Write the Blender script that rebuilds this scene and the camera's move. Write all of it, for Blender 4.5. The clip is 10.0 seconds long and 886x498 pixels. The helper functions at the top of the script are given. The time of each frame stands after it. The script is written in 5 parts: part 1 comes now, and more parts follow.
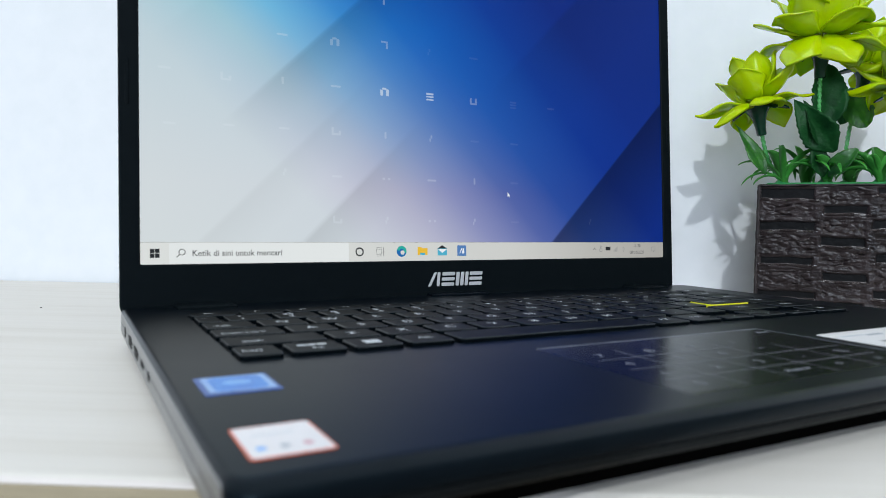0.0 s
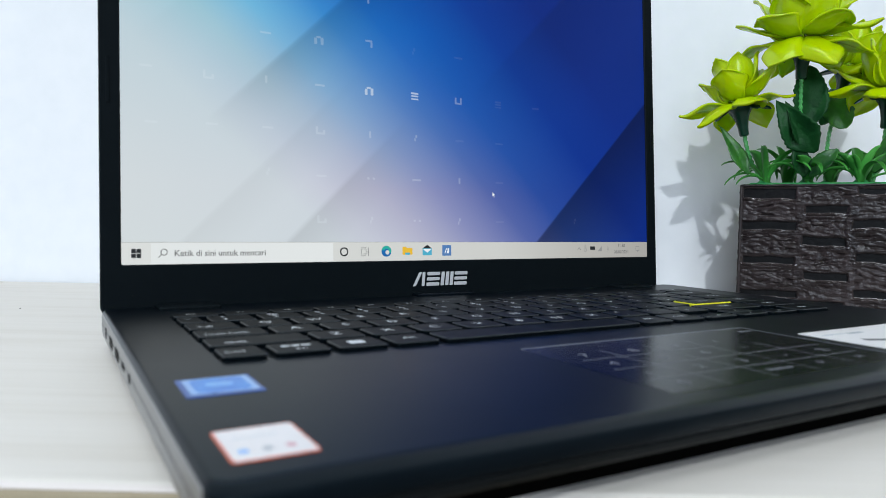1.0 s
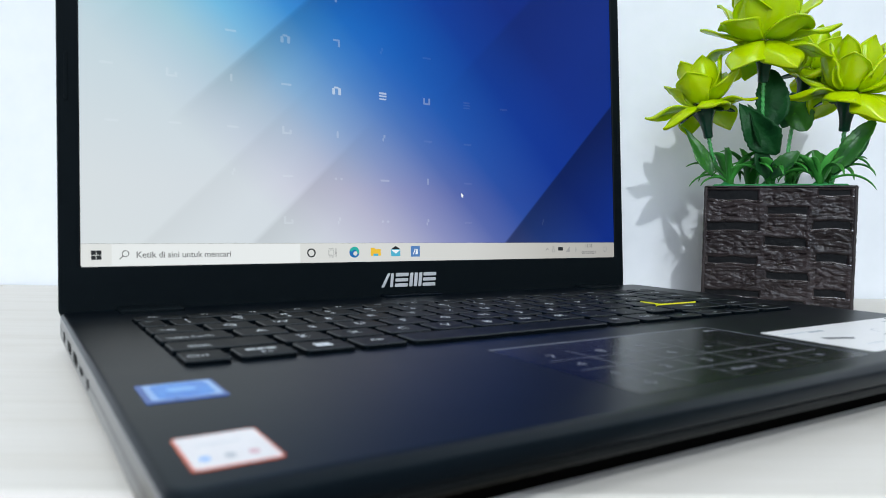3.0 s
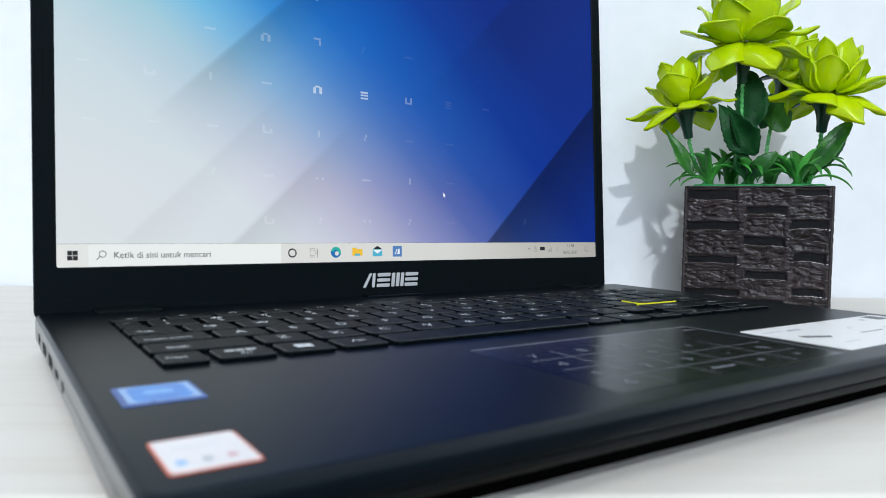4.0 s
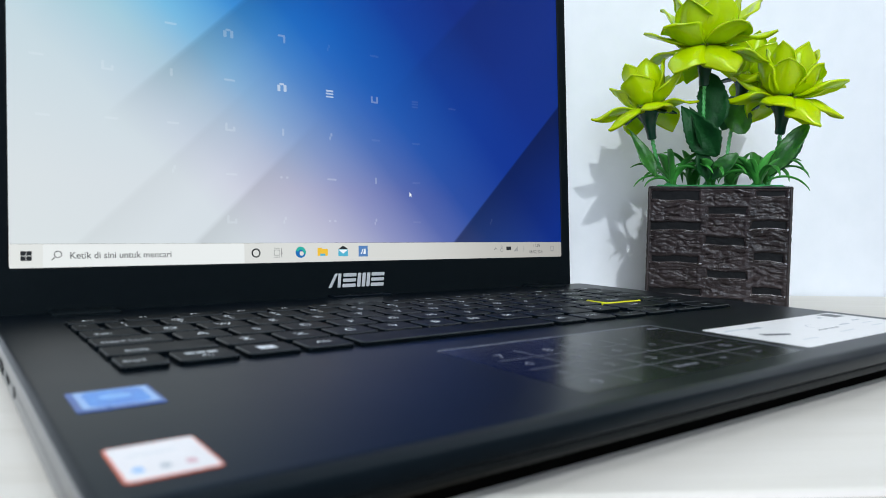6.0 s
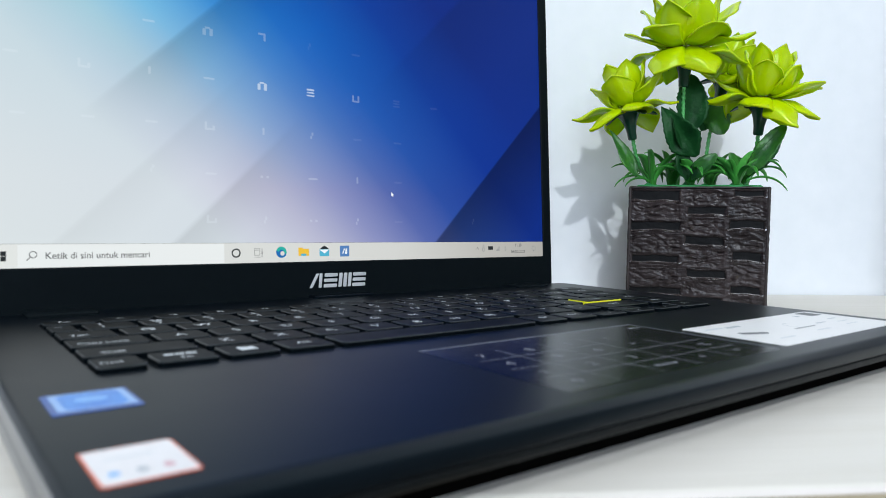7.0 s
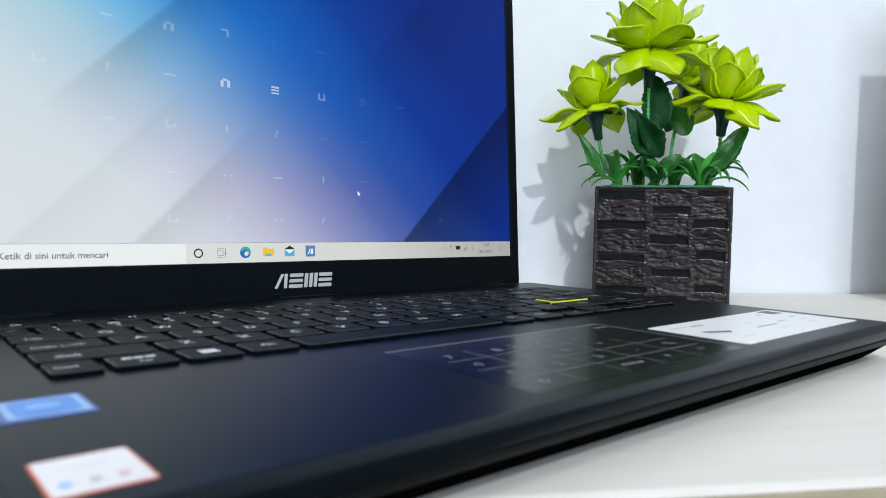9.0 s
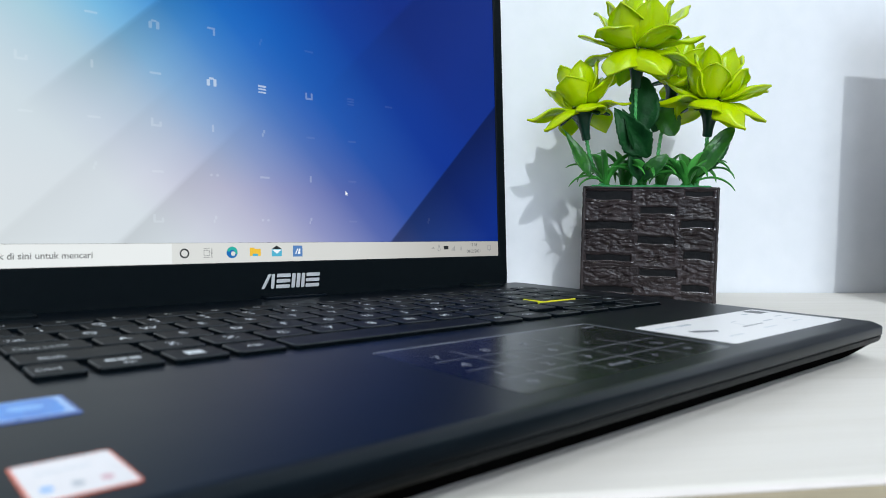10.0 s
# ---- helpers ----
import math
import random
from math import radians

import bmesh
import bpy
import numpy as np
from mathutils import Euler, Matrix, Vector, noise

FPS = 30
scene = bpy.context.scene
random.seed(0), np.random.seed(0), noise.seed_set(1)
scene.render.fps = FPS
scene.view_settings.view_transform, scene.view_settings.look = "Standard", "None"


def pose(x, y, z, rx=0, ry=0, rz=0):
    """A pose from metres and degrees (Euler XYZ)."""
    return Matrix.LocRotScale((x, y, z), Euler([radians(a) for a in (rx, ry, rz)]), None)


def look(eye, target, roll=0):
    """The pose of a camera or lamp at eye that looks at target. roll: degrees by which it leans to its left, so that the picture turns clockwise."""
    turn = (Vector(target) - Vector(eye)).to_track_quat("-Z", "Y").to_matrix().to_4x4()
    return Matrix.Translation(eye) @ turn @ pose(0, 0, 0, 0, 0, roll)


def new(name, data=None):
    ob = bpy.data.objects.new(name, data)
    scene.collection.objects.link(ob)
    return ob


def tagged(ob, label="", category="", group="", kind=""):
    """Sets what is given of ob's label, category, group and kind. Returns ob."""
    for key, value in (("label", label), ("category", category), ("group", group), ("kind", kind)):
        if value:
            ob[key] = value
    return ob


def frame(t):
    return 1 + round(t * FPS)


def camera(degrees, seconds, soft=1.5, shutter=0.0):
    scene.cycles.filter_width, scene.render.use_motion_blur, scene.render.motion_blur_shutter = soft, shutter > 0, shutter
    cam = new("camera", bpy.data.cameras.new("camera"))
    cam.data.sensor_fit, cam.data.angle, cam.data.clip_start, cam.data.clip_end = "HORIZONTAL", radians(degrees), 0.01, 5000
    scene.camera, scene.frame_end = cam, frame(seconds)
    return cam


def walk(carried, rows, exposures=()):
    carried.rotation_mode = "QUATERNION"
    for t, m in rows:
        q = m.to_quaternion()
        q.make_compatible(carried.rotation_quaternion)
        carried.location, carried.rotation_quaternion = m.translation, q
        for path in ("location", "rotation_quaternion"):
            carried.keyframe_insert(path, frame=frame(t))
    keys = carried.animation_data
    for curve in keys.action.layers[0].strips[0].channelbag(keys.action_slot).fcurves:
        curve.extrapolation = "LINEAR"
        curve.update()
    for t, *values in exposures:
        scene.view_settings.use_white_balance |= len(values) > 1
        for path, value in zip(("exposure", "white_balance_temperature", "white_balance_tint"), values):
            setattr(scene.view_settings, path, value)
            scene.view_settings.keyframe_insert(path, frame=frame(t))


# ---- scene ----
cam = camera(65.62, 10.0, 0.8)
cam.data.dof.use_dof = True
cam.data.dof.focus_distance = 0.43
cam.data.dof.aperture_fstop = 17.0

# seconds, eye x y z, heading to the left of +y, pitch, roll (degrees)
PATH = [
    (0.0, -0.0206, -0.1002, 0.0564, -28.949, -2.526, 1.091),
    (0.5, -0.0203, -0.1000, 0.0565, -29.547, -2.540, 1.095),
    (1.0, -0.0201, -0.0997, 0.0565, -30.174, -2.540, 1.105),
    (1.5, -0.0198, -0.0995, 0.0566, -30.740, -2.530, 1.110),
    (2.0, -0.0197, -0.0994, 0.0567, -31.376, -2.510, 1.112),
    (2.5, -0.0194, -0.0991, 0.0567, -32.013, -2.480, 1.118),
    (4.0, -0.0183, -0.0985, 0.0568, -34.149, -2.454, 1.125),
    (4.5, -0.0180, -0.0982, 0.0568, -34.802, -2.452, 1.145),
    (5.0, -0.0177, -0.0978, 0.0568, -35.520, -2.440, 1.175),
    (5.5, -0.0175, -0.0976, 0.0568, -36.190, -2.430, 1.185),
    (7.0, -0.0169, -0.0973, 0.0569, -38.400, -2.425, 1.205),
    (7.5, -0.0166, -0.0970, 0.0570, -39.075, -2.432, 1.215),
    (8.0, -0.0160, -0.0965, 0.0570, -39.791, -2.432, 1.231),
    (8.5, -0.0156, -0.0962, 0.0570, -40.480, -2.423, 1.246),
    (9.0, -0.0154, -0.0959, 0.0570, -41.085, -2.410, 1.255),
    (9.5, -0.0152, -0.0958, 0.0570, -41.582, -2.408, 1.262),
    (10.0, -0.0149, -0.0956, 0.0571, -42.055, -2.412, 1.270),
]


def carried_pose(x, y, z, yaw, pitch, roll):
    a, b = radians(yaw), radians(pitch)
    eye = Vector((x, y, z))
    ahead = Vector((-math.sin(a) * math.cos(b), math.cos(a) * math.cos(b), math.sin(b)))
    return look(eye, eye + ahead, roll)


walk(cam, [(row[0], carried_pose(*row[1:])) for row in PATH], [(0.0, -0.10), (2.0, -0.06), (4.0, 0.03), (7.0, 0.04), (10.0, 0.04)])

# ---- light ----
# The table and the room stand turned to the laptop; ROOM takes (along the wall, towards the wall, up) to the world.
ROOM = Matrix.Rotation(radians(-31.0), 4, "Z")
WALL_B, EDGE_B = 0.445, 0.0414
A0, A1, B0, Z0, Z1 = -1.8, 1.9, -3.2, -0.75, 1.95

world = bpy.data.worlds.new("world")
scene.world = world
world.use_nodes = True
world.node_tree.nodes["Background"].inputs[0].default_value = (0.75, 0.85, 1.0, 1)
world.node_tree.nodes["Background"].inputs[1].default_value = 0.15


def lamp(name, kind, m, power, color, **more):
    data = bpy.data.lights.new(name, kind)
    data.energy, data.color = power, color
    ob = new(name, data)
    ob.matrix_world = m
    for key, value in more.items():
        if key == "size":
            data.size = value
        elif key == "size_y":
            data.shape, data.size_y = "RECTANGLE", value
        elif key == "disk":
            data.shape, data.size = "DISK", value
    return ob


# ceiling lamp in the middle of the room, and a wide fill light added behind the camera
lamp("ceiling_lamp_light", "AREA", ROOM @ look((-0.12, -1.95, 1.70), (0.2, 0.3, 0.0)), 30.0, (0.92, 1.0, 1.06), disk=0.07)
lamp("front_fill_light", "AREA", ROOM @ look((-0.35, -3.17, 0.95), (0.2, 0.3, 0.25)), 50.0, (0.81, 0.94, 1.12), size=1.7, size_y=1.4)
# overhead fill added above the table, with no known lamp there
lamp("overhead_fill_light", "AREA", ROOM @ pose(0.05, -0.85, Z1 - 0.07), 10.0, (0.92, 0.99, 1.04), size=1.2, size_y=0.6)
scene.view_settings.exposure = 0.0


# ---- materials ----
def lin(r, g, b):
    """Linear colour from 0..255 display values."""
    return tuple(c / 12.92 if c <= 0.04045 else ((c + 0.055) / 1.055) ** 2.4 for c in (r / 255, g / 255, b / 255)) + (1.0,)


def graph(name):
    mat = bpy.data.materials.new(name)
    mat.use_nodes = True
    tree = mat.node_tree
    return mat, tree, tree.nodes["Principled BSDF"]


def node(tree, kind, **values):
    n = tree.nodes.new(kind)
    for key, value in values.items():
        n.inputs[key.replace("_", " ")].default_value = value
    return n


def surface(name, dark, light, rough=0.5, scale=200.0, detail=4.0, metal=0.0, bump=0.0, bump_scale=None, stretch=(1, 1, 1), spec=0.5, coat=0.0, rough_var=0.08):
    """A painted or moulded surface: two colours mixed by noise at two scales, uneven gloss, fine relief."""
    mat, tree, bsdf = graph(name)
    link = tree.links.new
    co = node(tree, "ShaderNodeTexCoord")
    mp = node(tree, "ShaderNodeMapping", Scale=stretch)
    link(co.outputs["Object"], mp.inputs["Vector"])
    fine = node(tree, "ShaderNodeTexNoise", Scale=scale, Detail=detail)
    broad = node(tree, "ShaderNodeTexNoise", Scale=scale * 0.11, Detail=2.0)
    link(mp.outputs[0], fine.inputs["Vector"])
    link(mp.outputs[0], broad.inputs["Vector"])
    mix = tree.nodes.new("ShaderNodeMath")
    mix.operation = "MULTIPLY_ADD"
    mix.inputs[1].default_value = 0.5
    link(fine.outputs[0], mix.inputs[0])
    half = tree.nodes.new("ShaderNodeMath")
    half.operation = "MULTIPLY"
    half.inputs[1].default_value = 0.5
    link(broad.outputs[0], half.inputs[0])
    link(half.outputs[0], mix.inputs[2])
    ramp = tree.nodes.new("ShaderNodeValToRGB")
    ramp.color_ramp.elements[0].position, ramp.color_ramp.elements[1].position = 0.3, 0.7
    ramp.color_ramp.elements[0].color = (*dark[:3], 1)
    ramp.color_ramp.elements[1].color = (*light[:3], 1)
    link(mix.outputs[0], ramp.inputs[0])
    link(ramp.outputs[0], bsdf.inputs["Base Color"])
    gloss = tree.nodes.new("ShaderNodeMapRange")
    gloss.inputs["To Min"].default_value = max(0.02, rough - rough_var)
    gloss.inputs["To Max"].default_value = rough + rough_var
    link(broad.outputs[0], gloss.inputs["Value"])
    link(gloss.outputs[0], bsdf.inputs["Roughness"])
    bsdf.inputs["Metallic"].default_value = metal
    bsdf.inputs["Specular IOR Level"].default_value = spec
    bsdf.inputs["Coat Weight"].default_value = coat
    bsdf.inputs["Coat Roughness"].default_value = 0.08
    if bump:
        rel = node(tree, "ShaderNodeTexNoise", Scale=bump_scale or scale, Detail=3.0)
        link(mp.outputs[0], rel.inputs["Vector"])
        b = node(tree, "ShaderNodeBump", Strength=bump, Distance=0.0006)
        link(rel.outputs[0], b.inputs["Height"])
        link(b.outputs[0], bsdf.inputs["Normal"])
    return mat


def glow(name, color, strength=1.0):
    """A lit patch of the display."""
    mat, tree, bsdf = graph(name)
    bsdf.inputs["Base Color"].default_value = (0.003, 0.003, 0.004, 1)
    bsdf.inputs["Roughness"].default_value = 0.45
    bsdf.inputs["Specular IOR Level"].default_value = 0.08
    bsdf.inputs["Emission Color"].default_value = color
    bsdf.inputs["Emission Strength"].default_value = strength
    return mat


WHITE_WALL = surface("white_wall_paint", (0.78, 0.80, 0.82), (0.84, 0.85, 0.87), 0.7, 60, bump=0.06, bump_scale=400)
# unseen ceiling, walls and floor, toned down to cut bounced light
CEILING = surface("ceiling_tone", (0.56, 0.56, 0.56), (0.60, 0.60, 0.60), 0.8, 30)
ROOM_TONE = surface("unseen_wall_tone", (0.42, 0.41, 0.39), (0.48, 0.47, 0.45), 0.7, 60, bump=0.06, bump_scale=400)
FLOOR = surface("floor_beige", (0.26, 0.24, 0.21), (0.34, 0.31, 0.27), 0.35, 20)
EDGE_BAND = surface("tan_edge_band", (0.36, 0.30, 0.20), (0.46, 0.39, 0.27), 0.45, 60, stretch=(1, 8, 8))
EDGE_ROUND = surface("pale_edge_band", (0.72, 0.66, 0.62), (0.80, 0.74, 0.70), 0.4, 40)
GREY_BOX = surface("grey_card", (0.34, 0.34, 0.375), (0.38, 0.38, 0.415), 0.9, 40, bump=0.05)

DECK = surface("black_blue_plastic", (0.0018, 0.0034, 0.0054), (0.0026, 0.0046, 0.0070), 0.33, 400, spec=0.14, rough_var=0.02)
BEZEL = surface("matt_black_bezel", (0.0036, 0.0058, 0.0074), (0.0048, 0.0076, 0.0094), 0.45, 2500, bump=0.10, bump_scale=5000, spec=0.04)
SIDE_LIT = surface("lit_grey_side", (0.20, 0.20, 0.20), (0.26, 0.258, 0.256), 0.36, 2000, bump=0.05, bump_scale=5000, spec=0.6)
FRONT = surface("dark_graphite_front", (0.0062, 0.0078, 0.0086), (0.0092, 0.0110, 0.0120), 0.45, 2000, bump=0.05, bump_scale=5000, spec=0.05)
KEYCAP = surface("black_keycap", (0.0018, 0.0032, 0.0044), (0.0026, 0.0042, 0.0056), 0.40, 600, spec=0.04)
KEY_GLINT = surface("keycap_edge_glint", (0.016, 0.020, 0.023), (0.022, 0.027, 0.030), 0.30, 600, spec=0.4)
LEGEND = surface("grey_legend_print", (0.60, 0.63, 0.65), (0.72, 0.75, 0.77), 0.6, 3000)
YELLOW = surface("yellow_key_rim", (0.70, 0.72, 0.01), (0.80, 0.80, 0.02), 0.4, 2000)
PAD = surface("touchpad_surface", (0.0012, 0.0022, 0.0030), (0.0018, 0.0030, 0.0040), 0.23, 1500, spec=0.22, rough_var=0.015)
for glossy in (DECK, KEYCAP, PAD):
    glossy.node_tree.nodes["Principled BSDF"].inputs["Specular Tint"].default_value = (0.56, 0.82, 0.96, 1)
PAD_LINE = surface("touchpad_print", (0.16, 0.17, 0.19), (0.26, 0.27, 0.30), 0.5, 3000)
PAD_GLINT = surface("touchpad_edge_glint", (0.17, 0.18, 0.21), (0.24, 0.25, 0.28), 0.35, 2000)
RUBBER = surface("black_rubber", (0.008, 0.008, 0.008), (0.014, 0.014, 0.014), 0.8, 1500)
PORT = surface("port_black", (0.003, 0.003, 0.003), (0.005, 0.005, 0.005), 0.6, 1500, spec=0.1)
UNDER_SHADE = surface("black_under_shade", (0.002, 0.002, 0.002), (0.003, 0.003, 0.003), 0.9, 900, spec=0.0)
STEEL = surface("port_steel", (0.30, 0.30, 0.31), (0.40, 0.40, 0.41), 0.3, 1500, metal=0.9)
SILVER = surface("silver_badge", (0.60, 0.61, 0.63), (0.70, 0.71, 0.73), 0.35, 1500, metal=0.3)
STICKER_WHITE = surface("white_sticker_paper", (0.82, 0.80, 0.79), (0.87, 0.85, 0.84), 0.4, 800)
STICKER_BLUE = surface("dark_blue_sticker", (0.03, 0.09, 0.33), (0.04, 0.12, 0.40), 0.3, 800)
STICKER_SKY = surface("sky_blue_sticker", (0.02, 0.14, 0.56), (0.10, 0.34, 0.80), 0.3, 900, detail=2.0)
STICKER_PALE = surface("pale_blue_sticker", (0.24, 0.42, 0.76), (0.36, 0.55, 0.84), 0.3, 260)
STICKER_MID = surface("mid_blue_sticker", (0.14, 0.36, 0.78), (0.26, 0.52, 0.88), 0.3, 900)
STICKER_RED = surface("red_orange_sticker", (0.62, 0.11, 0.05), (0.72, 0.16, 0.08), 0.35, 800)
STICKER_GREY = surface("faint_grey_print", (0.62, 0.64, 0.66), (0.68, 0.70, 0.72), 0.5, 1500)
INK = surface("grey_ink", (0.10, 0.10, 0.11), (0.15, 0.15, 0.16), 0.5, 1500)
ICON_PINK = surface("pink_print", (0.62, 0.36, 0.40), (0.70, 0.44, 0.48), 0.5, 1500)
INK_PALE = surface("pale_grey_ink", (0.42, 0.44, 0.47), (0.52, 0.54, 0.57), 0.5, 1500)

PETAL = surface("lime_petal_plastic", (0.39, 0.54, 0.0006), (0.53, 0.69, 0.001), 0.16, 60, bump=0.10, bump_scale=120, spec=0.32, coat=0.05, rough_var=0.04)
LEAF = surface("dark_green_leaf_fabric", (0.0025, 0.028, 0.007), (0.010, 0.070, 0.015), 0.48, 110, bump=0.8, bump_scale=420, spec=0.14)
GRASS = surface("green_plastic_blade", (0.03, 0.20, 0.03), (0.09, 0.38, 0.06), 0.30, 120, bump=0.2)
STEM = surface("green_foil_tape", (0.02, 0.24, 0.045), (0.14, 0.62, 0.17), 0.16, 1600, bump=0.8, bump_scale=2400, spec=0.8, coat=0.4)
LEAF_PALE = surface("mid_green_leaf_fabric", (0.006, 0.050, 0.012), (0.035, 0.17, 0.028), 0.36, 140, bump=0.6, bump_scale=420, spec=0.4)
CALYX = surface("dark_green_calyx", (0.004, 0.034, 0.018), (0.009, 0.062, 0.030), 0.25, 200, bump=0.2, spec=0.3)
MAT = surface("green_plastic_mat", (0.018, 0.20, 0.06), (0.05, 0.34, 0.10), 0.40, 500, bump=0.6)
POT = surface("brown_black_resin", (0.016, 0.012, 0.012), (0.036, 0.026, 0.024), 0.40, 250, bump=0.7, bump_scale=500, spec=0.35)
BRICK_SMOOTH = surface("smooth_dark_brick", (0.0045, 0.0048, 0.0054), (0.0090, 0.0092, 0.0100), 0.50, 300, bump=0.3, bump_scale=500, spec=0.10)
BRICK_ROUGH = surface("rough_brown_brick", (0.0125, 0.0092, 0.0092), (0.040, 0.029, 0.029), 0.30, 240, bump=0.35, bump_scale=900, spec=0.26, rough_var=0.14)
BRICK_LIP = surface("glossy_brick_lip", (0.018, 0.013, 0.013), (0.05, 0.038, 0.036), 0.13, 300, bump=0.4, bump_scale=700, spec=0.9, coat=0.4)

STICKER_DIM = surface("off_white_sticker", (0.76, 0.73, 0.73), (0.84, 0.81, 0.81), 0.5, 500)


def vary(mat, low, high):
    """Each piece a little darker or lighter than the next."""
    tree = mat.node_tree
    bsdf = tree.nodes["Principled BSDF"]
    source = bsdf.inputs["Base Color"].links[0].from_socket
    info = node(tree, "ShaderNodeObjectInfo")
    span = node(tree, "ShaderNodeMapRange")
    span.inputs["To Min"].default_value, span.inputs["To Max"].default_value = low, high
    tree.links.new(info.outputs["Random"], span.inputs["Value"])
    mul = tree.nodes.new("ShaderNodeMix")
    mul.data_type, mul.blend_type = "RGBA", "MULTIPLY"
    mul.inputs[0].default_value = 1.0
    tree.links.new(source, mul.inputs[6])
    tree.links.new(span.outputs[0], mul.inputs[7])
    tree.links.new(mul.outputs[2], bsdf.inputs["Base Color"])


for plastic in (PETAL, LEAF_PALE):
    shade = plastic.node_tree.nodes["Principled BSDF"]
    shade.inputs["Subsurface Weight"].default_value = 0.25
    shade.inputs["Subsurface Radius"].default_value = (0.6, 1.0, 0.2)
    shade.inputs["Subsurface Scale"].default_value = 0.004
vary(LEAF, 0.5, 1.5)
vary(GRASS, 0.6, 1.35)
vary(BRICK_ROUGH, 0.7, 1.25)


def table_material():
    """Whitewashed wood laminate: long pale streaks along the board."""
    mat, tree, bsdf = graph("whitewashed_wood_laminate")
    link = tree.links.new
    co = node(tree, "ShaderNodeTexCoord")
    mp = node(tree, "ShaderNodeMapping", Scale=(1.5, 34.0, 10.0))
    link(co.outputs["Object"], mp.inputs["Vector"])
    a = node(tree, "ShaderNodeTexNoise", Scale=2.6, Detail=7.0, Roughness=0.66, Distortion=0.5)
    link(mp.outputs[0], a.inputs["Vector"])
    ramp = tree.nodes.new("ShaderNodeValToRGB")
    e = ramp.color_ramp.elements
    e[0].position, e[0].color = 0.28, (0.728, 0.685, 0.618, 1)
    e[1].position, e[1].color = 0.70, (0.790, 0.752, 0.695, 1)
    mid = ramp.color_ramp.elements.new(0.47)
    mid.color = (0.766, 0.726, 0.665, 1)
    link(a.outputs[0], ramp.inputs[0])
    pore_map = node(tree, "ShaderNodeMapping", Scale=(14.0, 620.0, 100.0))
    link(co.outputs["Object"], pore_map.inputs["Vector"])
    pores = node(tree, "ShaderNodeTexNoise", Scale=1.0, Detail=3.0)
    link(pore_map.outputs[0], pores.inputs["Vector"])
    fine = tree.nodes.new("ShaderNodeMapRange")
    fine.inputs["From Min"].default_value, fine.inputs["From Max"].default_value = 0.35, 0.6
    fine.inputs["To Min"].default_value, fine.inputs["To Max"].default_value = 0.98, 1.0
    link(pores.outputs[0], fine.inputs["Value"])
    both = tree.nodes.new("ShaderNodeMix")
    both.data_type, both.blend_type = "RGBA", "MULTIPLY"
    both.inputs[0].default_value = 1.0
    link(ramp.outputs[0], both.inputs[6])
    link(fine.outputs[0], both.inputs[7])
    link(both.outputs[2], bsdf.inputs["Base Color"])
    bsdf.inputs["Roughness"].default_value = 0.6
    bsdf.inputs["Specular IOR Level"].default_value = 0.12
    b = node(tree, "ShaderNodeBump", Strength=0.08, Distance=0.0004)
    link(a.outputs[0], b.inputs["Height"])
    link(b.outputs[0], bsdf.inputs["Normal"])
    return mat


TABLETOP = table_material()


def ramp_node(tree, stops, low, high):
    r = tree.nodes.new("ShaderNodeValToRGB")
    els = r.color_ramp.elements
    while len(els) > 1:
        els.remove(els[-1])
    for i, (pos, col) in enumerate(stops):
        e = els[0] if i == 0 else els.new((pos - low) / (high - low))
        e.position, e.color = (pos - low) / (high - low), col
    return r


